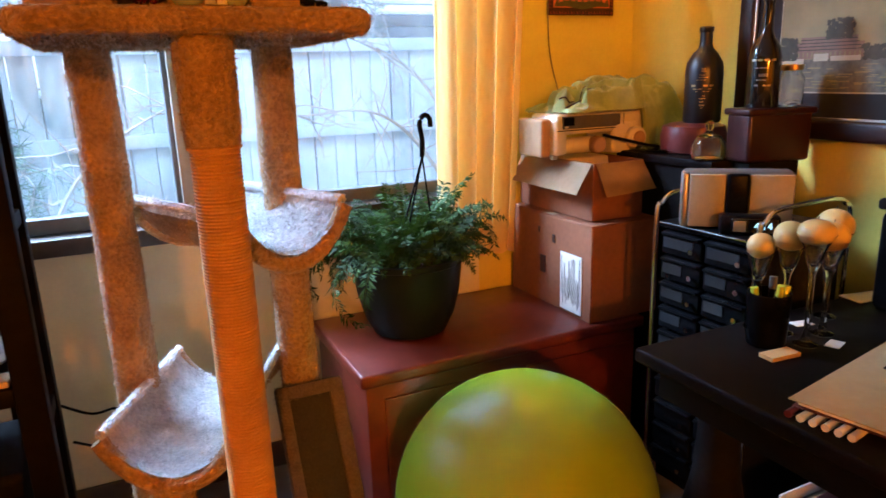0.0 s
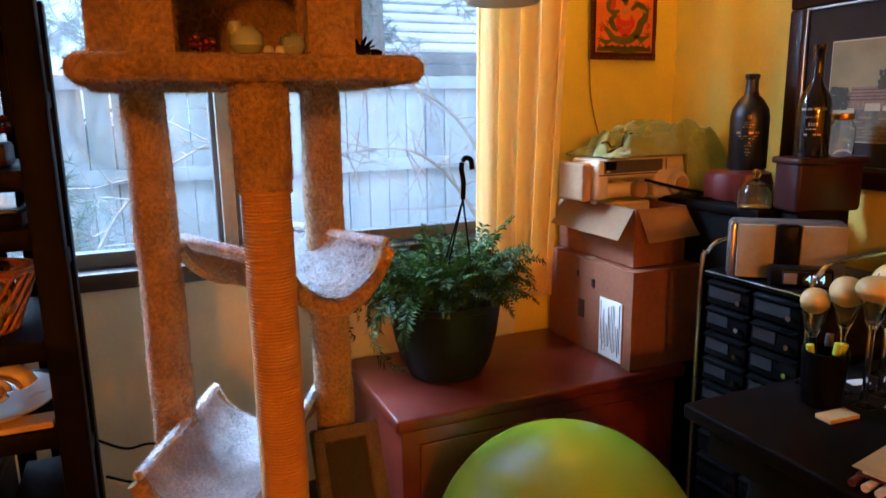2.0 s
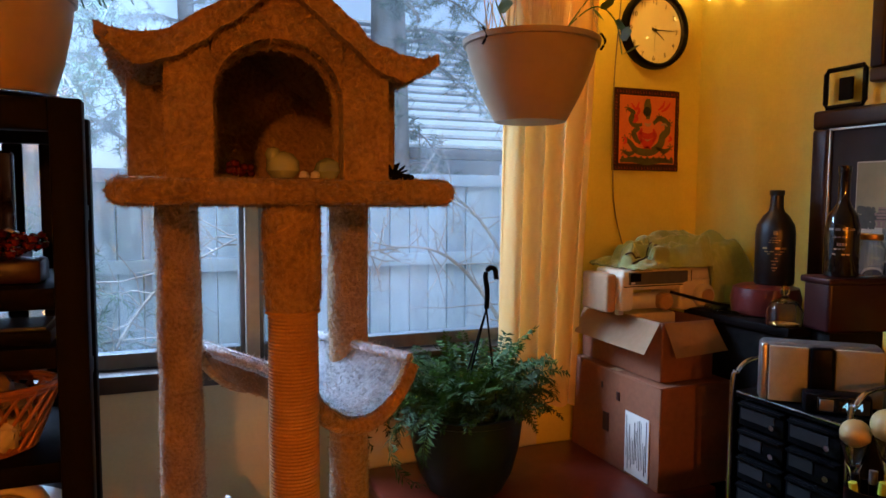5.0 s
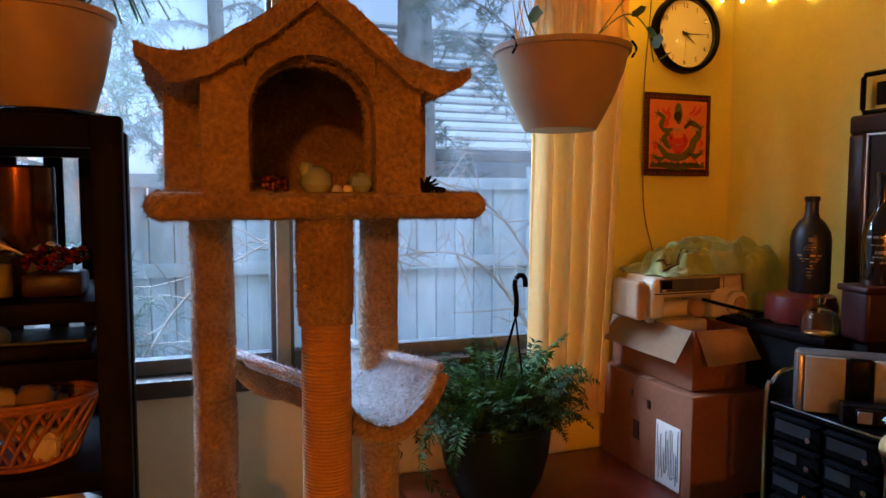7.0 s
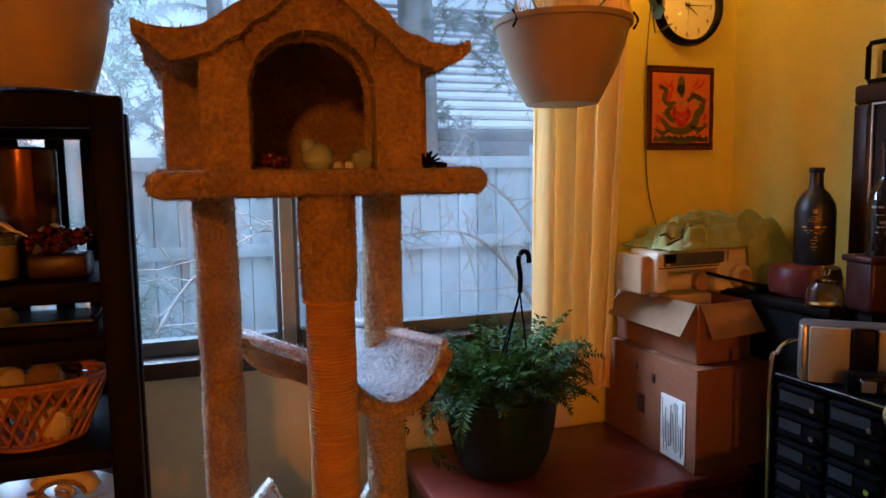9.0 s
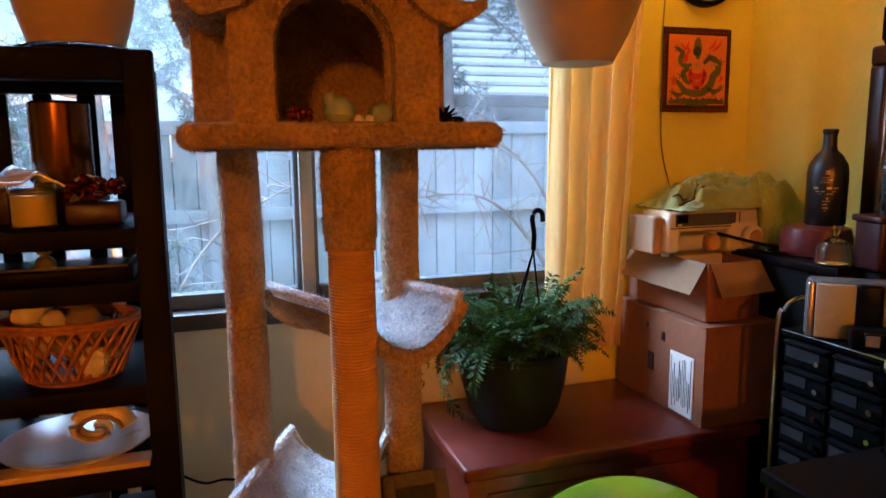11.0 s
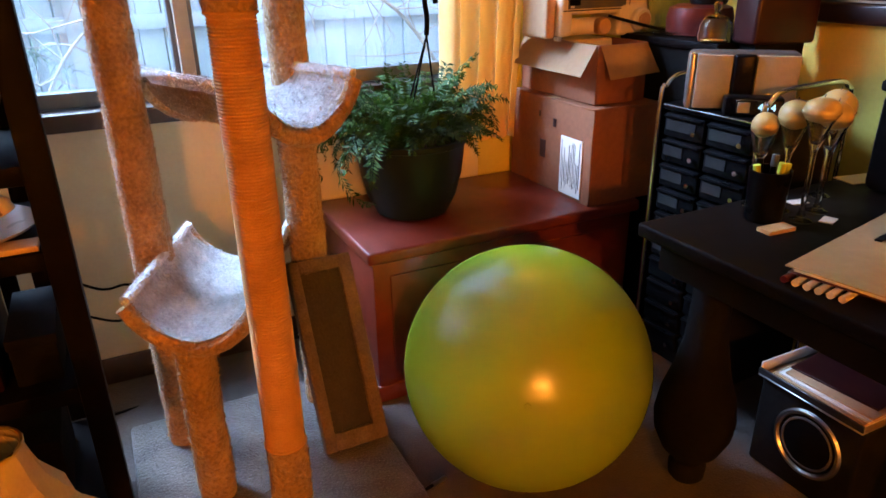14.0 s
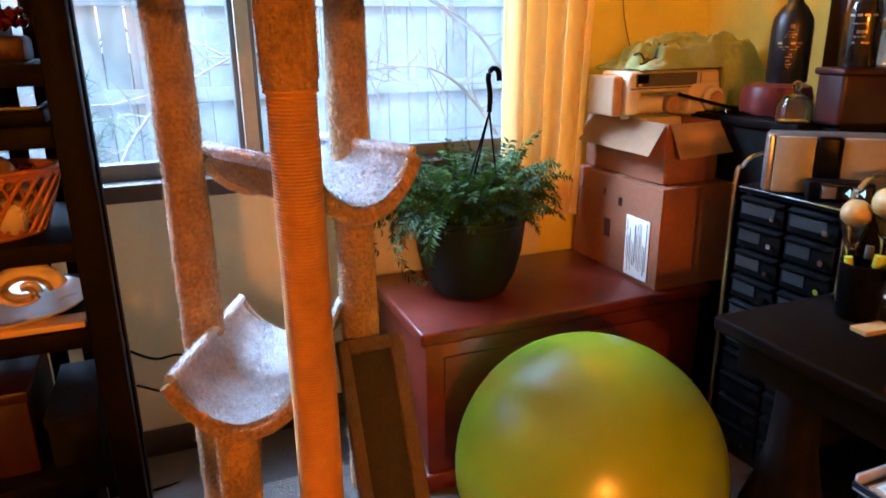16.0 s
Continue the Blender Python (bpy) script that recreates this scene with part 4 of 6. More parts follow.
def frond_mesh(seed, length, rise, droop):
    """One arching fern frond: a thin rib with two rows of small curled leaflets that shrink to the tip."""
    r = random.Random(seed)
    pts = [Vector((0, 0, 0))]
    ang, sway = radians(rise), r.gauss(0, .03)
    steps = 38
    for i in range(steps):
        ang -= radians(droop / steps * (0.4 + 1.2 * i / steps))
        pts.append(pts[-1] + Vector((math.cos(ang), sway * i / steps + r.gauss(0, .03), math.sin(ang))) * length / steps)
    own = tube(pts, [.0017 * (1 - .7 * i / steps) for i in range(steps + 1)], 4)
    for i in range(3, steps + 1):
        p, dd = pts[i], (pts[i] - pts[i - 1]).normalized()
        side = dd.cross(Vector((0, 0, 1))).normalized()
        full = .031 * math.sin(math.pi * min(1, .16 + .86 * (1 - i / steps))) + .005
        for sg in (-1, 1):
            ll = full * r.uniform(.65, 1.15)
            q = (side * sg + dd * r.uniform(.15, .6) + Vector((0, 0, r.uniform(-.7, .15)))).normalized()
            n_ = q.cross(dd).normalized()
            w = dd * .0042
            curl = n_ * r.uniform(-.010, .004)
            a = own.verts.new(p - w * .4)
            b = own.verts.new(p + q * ll * .45 + w + n_ * .002)
            c = own.verts.new(p + q * ll + w * .3 + curl)
            e = own.verts.new(p + q * ll * .45 - w * .8 + n_ * .002)
            own.faces.new((a, b, c, e))
    return mesh_of("frond", own, M["leaf"])


fronds = [frond_mesh(i, l, up_, dr) for i, (l, up_, dr) in enumerate(((.25, 78, 60), (.28, 72, 100), (.30, 66, 135), (.22, 84, 45), (.28, 62, 120), (.31, 62, 165), (.36, 58, 185), (.21, 66, 120)))]
rnd = random.Random(9)
for i in range(170):
    a = rnd.uniform(0, 2 * math.pi)
    facing = max(0, -math.sin(a))
    west = max(0, -math.cos(a))
    k = rnd.choice((5, 6, 2)) if west > .75 and rnd.random() < .6 else rnd.choice((0, 3, 7, 1)) if facing > .45 or rnd.random() < .45 else rnd.choice((1, 2, 4))
    o = new("frond", fronds[k])
    o.parent = fern
    rr = rnd.uniform(.01, .135)
    o.location = (-.005 + rr * math.cos(a), .035 + rr * math.sin(a), .212)
    s = rnd.uniform(.78, 1.16) * (1 - .15 * facing)
    o.scale = (s, s, s)
    o.rotation_euler = (rnd.gauss(0, .25), rnd.uniform(-.35, .35), a + rnd.gauss(0, .7))

# ---------------------------------------------------------------- exercise ball
bm = bmesh.new()
bmesh.ops.create_uvsphere(bm, u_segments=96, v_segments=64, radius=.303)
for v in bm.verts:
    a = v.co.z / .303
    v.co *= 1 + .0012 * math.cos(60 * a) * (abs(a) > .12)
    v.co.z *= .985
ball = thing("exercise_ball", (1.12, 1.50, 0), "large lime-green inflated exercise ball on the floor", "exercise ball")
bmesh.ops.translate(bm, verts=bm.verts, vec=(1.12, 1.50, .2985))
part("ball_skin", bm, M["ball"], ball)
n = Vector((-.52, -.80, .28)).normalized()
part("valve_plug", tube([Vector((1.12, 1.5, .2985)) + n * .2985, Vector((1.12, 1.5, .2985)) + n * .3055], [.008, .006], 14), M["ball"], ball, "small green valve plug")

# ---------------------------------------------------------------- drawer cart
CA = Vector((1.663, 1.685, 0))
CF, CD = Vector((.05, -1, 0)).normalized(), Vector((1, .05, 0)).normalized()


def cp(u, w, z):
    return CA + CF * u + CD * w + Vector((0, 0, z))


def cbox(u0, u1, w0, w1, z0, z1, bev=.004, bm=None):
    own = bx((u0, w0, z0), (u1, w1, z1), bev)
    bmesh.ops.transform(own, matrix=Matrix(((CF.x, CD.x, 0, CA.x), (CF.y, CD.y, 0, CA.y), (0, 0, 1, 0), (0, 0, 0, 1))), verts=own.verts)
    return join(bm, own)


ZT = .862
cart = thing("drawer_cart", cp(.145, .17, 0), "black plastic drawer cart with chrome tube frame", "storage cart")
part("top_board", cbox(-.004, .293, .0, .345, ZT - .016, ZT), M["black"], cart)
part("carcass", cbox(.0, .289, .03, .345, .09, ZT - .018, .003), M["matte_black"], cart)
rnd = random.Random(12)
for k in range(10):
    zt = .838 - k * .0702
    for u0, u1 in ((.006, .140), (.149, .283)):
        dr = part("drawer", cbox(u0, u1, .002, .03, zt - .063, zt, .006), M["black"], cart)
        part("drawer_lip", cbox(u0 + .004, u1 - .004, -.008, .004, zt - .010, zt - .003, .003), M["black"], dr)
        if k < 6:
            cut = rnd.uniform(0, .012)
            part("paper_label", cbox(u0 + .010, u1 - (.020 if k < 1 else .052 if u0 < .1 else .06) - cut, -.0006, .0016, zt - .044, zt - .014 - cut * .3, 0), M["label_clear"], dr, "grey paper label")
        part("knob", tube([cp(u1 - .022, .002, zt - .038), cp(u1 - .022, -.014, zt - .038)], [.0042, .0070], 12), M["chrome"], dr, "round chrome knob")
part("front_edge", cbox(.0, .289, -.003, .0035, ZT - .006, ZT - .001, .002), M["chrome"], cart, "bright metal edge strip")
for u in (-.014, .303):
    part("tube_frame", tube(arc([cp(u, .0, .02), cp(u, .0, .5), cp(u, .0, .865), cp(u, .018, .905), cp(u, .055, .930), cp(u, .15, .935), cp(u, .275, .935), cp(u, .318, .918), cp(u, .345, .865), cp(u, .345, .5), cp(u, .345, .02)], 6), .0062, 10), M["chrome"], cart, "bent chrome tube handle")
for u, w in ((-.014, 0), (.303, 0), (-.014, .345), (.303, .345)):
    part("castor", lathe([(0, 0), (.018, .002), (.022, .018), (.014, .036), (0, .036)], cp(u, w, 0), 16), M["black"], cart)

spk = thing("speaker_dock", (1.745, 1.535, ZT), "beige cloth music dock with black centre strip", "speaker")
T = dict(turn=-41, pivot=(1.745, 1.51, .9))
part("body", bx((1.615, 1.512, ZT), (1.875, 1.585, 1.006), .012, 3, **T), M["grey"], spk, "grey plastic cabinet")
part("end_cap", bx((1.613, 1.506, ZT + .003), (1.630, 1.56, 1.003), .006, 3, **T), M["steel"], spk, "silver rounded end")
part("grille", bx((1.631, 1.503, ZT + .005), (1.716, 1.514, 1.000), .004, **T), M["speaker"], spk, "beige cloth grille")
part("grille", bx((1.772, 1.503, ZT + .005), (1.872, 1.514, 1.000), .004, **T), M["speaker"], spk, "beige cloth grille")
part("centre_strip", bx((1.718, 1.497, ZT + .020), (1.770, 1.515, 1.003), .008, 3, **T), M["black"], spk, "glossy black strip")
rad = thing("clock_radio", (1.725, 1.462, ZT), "small black clock radio with lit blue digits", "clock radio")
T = dict(turn=-41, pivot=(1.725, 1.462, .9))
part("case", bx((1.665, 1.440, ZT), (1.800, 1.490, ZT + .047), .006, **T), M["black"], rad)
part("display_window", bx((1.690, 1.4375, ZT + .006), (1.794, 1.4405, ZT + .041), .001, 1, **T), M["dark_glass"], rad, "dark display window")
# Pale steel patch stands in for a whitish reflection on the radio's front.
part("light_patch", bx((1.694, 1.4355, ZT + .010), (1.722, 1.4368, ZT + .036), .001, 1, **T), M["steel"], rad, "pale patch standing in for a reflection")


def text(body, size, m, material, parent, label="", name="writing"):
    cu = bpy.data.curves.new("tmp_text", "FONT")
    cu.body, cu.size, cu.extrude = body, size, .0004
    cu.align_x, cu.align_y = "CENTER", "CENTER"
    tmp = bpy.data.objects.new("tmp_text", cu)
    scene.collection.objects.link(tmp)
    me = bpy.data.meshes.new_from_object(tmp.evaluated_get(bpy.context.evaluated_depsgraph_get()))
    bpy.data.objects.remove(tmp)
    me.transform(m)
    me.transform(Matrix.Translation(-AT[parent.name]))
    me.materials.clear()
    me.materials.append(material)
    ob = new(name, me)
    ob.parent = parent
    return tagged(ob, label) if label else ob


text("4:14", .024, Matrix.Translation((1.725, 1.462, .9)) @ Matrix.Rotation(radians(-41), 4, "Z") @ Matrix.Translation((.036, -.0258, -.0145)) @ Matrix.Rotation(radians(90), 4, "X"), M["display"], rad, "glowing blue digits", "digits")

# ---------------------------------------------------------------- cabinet in the corner with bottles
cab = thing("corner_cabinet", (2.02, 1.93, 0), "black wooden cabinet standing in the corner", "cabinet")
part("body", bx((1.885, 1.735, 0), (2.150, 2.115, .975), .004), M["matte_black"], cab)
part("top", bx((1.868, 1.715, .975), (2.160, 2.125, 1.0), .005), M["espresso"], cab, "dark top board")
part("door", bx((1.90, 1.727, .05), (2.135, 1.737, .95), .004), M["matte_black"], cab)
pl = thing("glass_plate", (1.93, 2.0, 1.0), "clear glass plate with a wavy rim", "plate")
part("dish", lathe([(0, 0), (.05, 0), (.09, .012), (.088, .016), (.05, .004), (0, .004)], (1.945, 1.985, 1.0), 30), M["glass"], pl)
pot = thing("red_bowl", (2.01, 1.925, 1.016), "upturned red glazed bowl under the black bottle", "bowl")
part("bowl", lathe([(.088, 0), (.096, .004), (.1, .05), (.092, .082), (.07, .09), (0, .09)], (2.005, 1.925, 1.001), 40), M["red_pot"], pot)


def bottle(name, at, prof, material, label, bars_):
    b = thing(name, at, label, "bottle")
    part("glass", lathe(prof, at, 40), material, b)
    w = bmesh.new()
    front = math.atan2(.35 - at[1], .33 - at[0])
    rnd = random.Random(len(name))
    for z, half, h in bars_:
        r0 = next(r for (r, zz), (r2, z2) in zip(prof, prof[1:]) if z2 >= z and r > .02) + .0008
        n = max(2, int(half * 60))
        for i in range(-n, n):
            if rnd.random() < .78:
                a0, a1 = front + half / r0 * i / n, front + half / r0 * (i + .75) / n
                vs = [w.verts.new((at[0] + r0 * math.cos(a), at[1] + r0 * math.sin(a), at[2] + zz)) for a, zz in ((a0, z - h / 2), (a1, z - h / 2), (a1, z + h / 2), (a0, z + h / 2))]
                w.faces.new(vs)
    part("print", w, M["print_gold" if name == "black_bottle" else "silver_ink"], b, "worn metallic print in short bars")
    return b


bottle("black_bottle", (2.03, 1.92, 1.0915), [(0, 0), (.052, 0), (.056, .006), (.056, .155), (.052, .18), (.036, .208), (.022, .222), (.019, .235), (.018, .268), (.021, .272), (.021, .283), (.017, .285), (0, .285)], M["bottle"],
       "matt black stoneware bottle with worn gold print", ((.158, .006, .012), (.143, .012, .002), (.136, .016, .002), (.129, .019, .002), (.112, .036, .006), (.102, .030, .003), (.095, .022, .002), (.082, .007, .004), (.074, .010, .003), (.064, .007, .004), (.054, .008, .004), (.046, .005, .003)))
tin = thing("maroon_box", (2.01, 1.64, 1.0), "dark maroon lacquered box on the cabinet corner", "box")
part("body", bx((1.905, 1.60, 1.001), (2.105, 1.70, 1.135), .012, 3, turn=-12), M["maroon"], tin)
part("lid", bx((1.898, 1.594, 1.128), (2.112, 1.706, 1.146), .006, 3, turn=-12), M["maroon"], tin, "overhanging maroon lid")
part("support", bx((1.93, 1.62, .863), (2.09, 1.69, 1.0), .004, turn=-12), M["matte_black"], tin, "black box underneath")
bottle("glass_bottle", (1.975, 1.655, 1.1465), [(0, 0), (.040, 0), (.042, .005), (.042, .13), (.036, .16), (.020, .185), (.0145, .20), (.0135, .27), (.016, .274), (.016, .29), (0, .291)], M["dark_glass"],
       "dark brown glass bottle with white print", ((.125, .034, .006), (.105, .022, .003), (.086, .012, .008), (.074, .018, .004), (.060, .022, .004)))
jar = thing("glass_jar", (2.06, 1.635, 1.1465), "small clear glass jar with brass lid", "jar")
part("jar_glass", lathe([(0, 0), (.030, 0), (.033, .004), (.033, .075), (.024, .09), (.024, .096), (.022, .096), (.022, .088), (.031, .073), (.031, .005), (0, .004)], (2.06, 1.635, 1.1465), 28), M["glass"], jar)
part("lid", lathe([(0, 0), (.026, 0), (.027, .003), (.027, .014), (.025, .016), (0, .016)], (2.06, 1.635, 1.2425), 28), M["gold"], jar, "brass screw lid")
dome = thing("glass_bell", (1.905, 1.762, 1.0), "small clear glass bell jar with knob", "glass jar")
part("bell", lathe([(.046, .0), (.048, .012), (.046, .045), (.032, .066), (.012, .074), (.007, .082), (.012, .09), (.013, .1), (.007, .108), (0, .109), (0, .07), (.030, .062), (.043, .043), (.044, .0)], (1.905, 1.765, 1.001), 32), M["glass"], dome)
part("copper_ring", lathe([(.036, 0), (.038, .004), (.036, .008), (.033, .004)], (1.905, 1.765, 1.002), 28), M["gold"], dome, "copper ring inside")

# ---------------------------------------------------------------- desk and what is on it
ZD = .70
desk = thing("desk", (1.7, .75, 0), "dark wooden desk with turned black legs", "desk")
part("desktop", bx((1.285, .05, ZD - .032), (2.15, 1.340, ZD), .008, 3), M["espresso"], desk)
part("apron", bx((1.33, .10, ZD - .11), (2.12, 1.31, ZD - .033), .003), M["espresso"], desk)
for x, y in ((1.461, 1.262), (1.40, .15), (2.07, .15), (2.07, 1.25)):
    part("leg", lathe([(0, 0), (.036, 0), (.044, .010), (.046, .040), (.036, .055), (.040, .068), (.070, .095), (.092, .145), (.097, .190), (.088, .250), (.066, .320), (.050, .40), (.044, .50), (.046, ZD - .111)], (x, y, 0), 32), M["matte_black"], desk, "turned black leg with swollen foot")

for x, y, zc, r_, flat in ((1.584, 1.298, .886, .028, .98), (1.606, 1.245, .915, .034, .90), (1.592, 1.178, .938, .036, .72), (1.673, 1.200, .914, .033, .92), (1.772, 1.266, .912, .040, .95)):
    c = thing("candle_holder", (x, y, ZD), "ivory ball candle on a tall clear glass holder", "candle holder", "ball candles on the desk")
    h = zc - r_ * flat * .55 - ZD
    part("holder", lathe([(0, 0), (.022, 0), (.023, .003), (.010, .009), (.006, .025), (.0055, h - .075), (.009, h - .062), (.015, h - .045), (.024, h - .012), (r_ * 1.02, h + .010), (r_ * .96, h + .010), (.021, h - .012), (.012, h - .042), (.005, h - .054), (0, h - .056)], (x, y, ZD), 28), M["glass"], c, "clear glass stem and flared cup")
    bm = bmesh.new()
    bmesh.ops.create_uvsphere(bm, u_segments=28, v_segments=18, radius=r_)
    bmesh.ops.scale(bm, verts=bm.verts, vec=(1.0, 1.0, flat))
    bmesh.ops.translate(bm, verts=bm.verts, vec=(x, y, zc))
    part("ball_candle", roughen(bm, .03, .0012), M["wax"], c, "round ivory candle")
    part("wick", tube([(x, y, zc + r_ * flat * .97), (x + .002, y, zc + r_ * flat + .006)], .0009, 5), M["ink"], c)
cup = thing("pen_cup", (1.532, 1.225, ZD), "black pen cup holding lime-capped markers", "pen cup")
part("cup", lathe([(0, .001), (.036, .001), (.038, .004), (.043, .112), (.040, .112), (.035, .008), (0, .007)], (1.532, 1.225, ZD), 32), M["black"], cup)
for i, (dx, dy, mt) in enumerate(((-.022, .010, "green_pen"), (.002, -.018, "green_pen"), (.014, .006, "grey"), (.026, -.010, "green_pen"), (-.005, .020, "black"))):
    p = Vector((1.532 + dx * .6, 1.225 + dy * .6, ZD + .010))
    q = Vector((1.532 + dx * 1.3, 1.225 + dy * 1.3, ZD + .118 + .008 * (i % 3)))
    pn = part("marker", tube([p, p.lerp(q, .75), q], .0062, 10), M["black"], cup, "marker pen")
    part("cap", tube([p.lerp(q, .84), q + (q - p) * .04], .0075, 10), M[mt], pn, "coloured cap")
note = thing("note_pad", (1.497, 1.165, ZD), "small yellow pad of sticky notes", "note pad")
part("pad", bx((1.462, 1.145, ZD + .0005), (1.535, 1.180, ZD + .009), .0008, 1, turn=-4), M["wood_pale"], note)
for x, y, tn in ((1.645, 1.150, 20), (1.690, 1.262, -12)):
    slip = thing("paper_slip", (x, y, ZD), "small pale paper slip lying among the candle holders", "paper", "paper slips on the desk")
    part("sheet", bx((x - .022, y - .014, ZD + .0005), (x + .022, y + .014, ZD + .002), .0004, 1, turn=tn), M["paper"], slip)
fold = thing("paper_folder", (1.51, .88, ZD), "tan paper folder lying on a pile of papers", "folder")
T = dict(turn=11, pivot=(1.315, 1.0, ZD))
part("paper_pile", bx((1.329, .71, ZD + .014), (1.735, .99, ZD + .024), .001, 1, **T), M["paper"], fold, "loose white sheets")
part("red_sheet", bx((1.321, .73, ZD + .0125), (1.60, .996, ZD + .0138), .0004, 1, turn=13, pivot=(1.315, 1.0, ZD)), M["red_pot"], fold, "edge of a red sheet")
part("cover", bx((1.315, .70, ZD + .025), (1.745, 1.0, ZD + .028), .001, 1, **T), M["folder"], fold, "tan card cover")
for k in (0, .042):
    part("clip", bx((1.545 + k * .4, .935 - k, ZD + .0285), (1.645 + k * .4, .950 - k, ZD + .032), .002, 1, **T), M["black"], fold, "black paper fastener")
for i in range(6):
    mk = thing("marker_pen", (1.36, .98 - i * .02, ZD), "capped marker pen lying under the folder", "marker", "markers under the folder")
    y = .990 - i * .0195
    x = 1.312 + i * .0035
    part("barrel", tube([(x, y, ZD + .0065), (x + .135, y + .025, ZD + .0065)], .006, 10), M["paper"], mk)
    part("cap", tube([(x - .010, y - .0015, ZD + .0065), (x + .020, y + .0035, ZD + .0065)], .0066, 10), M["cream" if i % 2 else "red_pot" if i == 0 else "paper"], mk)
env = thing("envelope", (2.0, 1.30, ZD), "pale folded envelope on the desk", "envelope")
part("sheet", bx((1.925, 1.270, ZD + .0005), (2.07, 1.333, ZD + .003), .0006, 1, turn=-10), M["paper"], env)
part("stamp", bx((2.03, 1.285, ZD + .0032), (2.045, 1.30, ZD + .0036), 0, 1), M["sill"], env, "dark stamp")
scr = thing("black_printer", (2.0, .95, ZD), "black office machine at the back of the desk", "printer")
part("case", bx((1.905, .78, ZD + .0005), (2.14, 1.255, ZD + .235), .02, 3), M["black"], scr)
part("lid", bx((1.900, .775, ZD + .236), (2.145, 1.260, ZD + .262), .008, 3), M["matte_black"], scr)

sub = thing("subwoofer", (1.79, 1.10, 0), "black boxed loudspeaker with silver ring under the desk", "loudspeaker")
part("box", bx((1.652, .965, .006), (1.93, 1.235, .262), .010, 3), M["matte_black"], sub)
for nm, prof, material, label in (("ring", [(.074, 0), (.078, .006), (.084, .006), (.088, 0)], "steel", "silver driver ring"), ("inner_ring", [(.060, -.001), (.062, .003), (.066, .003), (.068, -.001)], "grey", "grey inner ring"),
                                  ("cone", [(0, .012), (.026, .012), (.050, .002), (.073, 0), (.073, -.004), (0, -.004)], "black", "black speaker cone")):
    own = lathe(prof, (0, 0, 0), 48)
    bmesh.ops.rotate(own, verts=own.verts, matrix=Matrix.Rotation(radians(-90), 3, "Y"))
    bmesh.ops.translate(own, verts=own.verts, vec=(1.650, 1.088, .150))
    part(nm, own, M[material], sub, label)
tray = thing("letter_tray", (1.79, 1.10, .263), "clear letter tray with papers on the loudspeaker", "letter tray")
part("tray_base", bx((1.636, .965, .263), (1.92, 1.238, .268), .002, 1), M["steel"], tray)
part("tray_edge", bx((1.636, .965, .268), (1.642, 1.238, .286), .002, 1), M["label_clear"], tray)
part("tray_edge", bx((1.642, 1.232, .268), (1.92, 1.238, .300), .002, 1), M["plastic_bag"], tray)
for i in range(4):
    part("paper_sheet", bx((1.648 + .008 * i, .975, .2685 + .0055 * i), (1.90, 1.222 - .01 * i, .2735 + .0055 * i), .0006, 1, turn=1.2 * i - 1.5), M["card_in" if i % 2 else "paper"], tray)
part("magazine", bx((1.70, .99, .2910), (1.88, 1.20, .2960), .0006, 1, turn=5), M["maroon"], tray)

# ---------------------------------------------------------------- pictures, poster, clock, lights
XP = RX - .04
art = thing("framed_picture", (XP, 1.5, 1.05), "large framed river landscape in dark mahogany frame", "picture")
Y0, Y1, Z0, Z1 = 1.05, 1.895, 1.052, 1.612
for a, b in (((XP, Y0, Z0), (RX - .002, Y1, Z0 + .055)), ((XP, Y0, Z1 - .055), (RX - .002, Y1, Z1)), ((XP, Y1 - .055, Z0 + .055), (RX - .002, Y1, Z1 - .055)), ((XP, Y0, Z0 + .055), (RX - .002, Y0 + .055, Z1 - .055))):
    part("frame_bar", bx(a, b, .010, 3), M["frame"], art)
iy0, iy1, iz0, iz1 = Y0 + .055, Y1 - .055, Z0 + .055, Z1 - .055
part("mount", bx((XP + .016, iy0, iz0), (XP + .02, iy1, iz1), 0), M["mount"], art, "black mount board")
for a, b in (((iy0, iz0), (iy1, iz0 + .006)), ((iy0, iz1 - .006), (iy1, iz1)), ((iy1 - .006, iz0 + .006), (iy1, iz1 - .006)), ((iy0, iz0 + .006), (iy0 + .006, iz1 - .006))):
    part("inner_fillet", bx((XP + .006, a[0], a[1]), (XP + .015, b[0], b[1]), .001, 1), M["steel"], art, "thin silver fillet")
py0, py1, pz0, pz1 = 1.372, 1.748, 1.182, 1.452
part("print_sky", bx((XP + .0125, py0, 1.27), (XP + .015, py1, pz1), 0), M["sky_picture"], art, "cloudy painted sky")
part("print_water", bx((XP + .0125, py0, pz0), (XP + .015, py1, 1.27), 0), M["water_picture"], art, "rippled painted water")
bm = bx((XP + .0110, 1.495, 1.272), (XP + .0122, 1.695, 1.312), 0)
bx((XP + .0110, 1.515, 1.312), (XP + .0122, 1.680, 1.328), 0, bm=bm)
pav = part("print_building", bm, M["pink_picture"], art, "long pinkish painted building")
bm = bmesh.new()
for k in range(14):
    bx((XP + .0104, 1.502 + k * .0138, 1.276), (XP + .0109, 1.506 + k * .0138, 1.288), 0, bm=bm)
part("painted_windows", bm, M["sky_picture"], pav)
bm = bmesh.new()
for k in range(4):
    bx((XP + .0104, 1.497 + k * .006, 1.293 + k * .009), (XP + .0109, 1.693 - k * .005, 1.2955 + k * .009), 0, bm=bm)
part("painted_storey_line", bm, M["tree_picture"], pav)
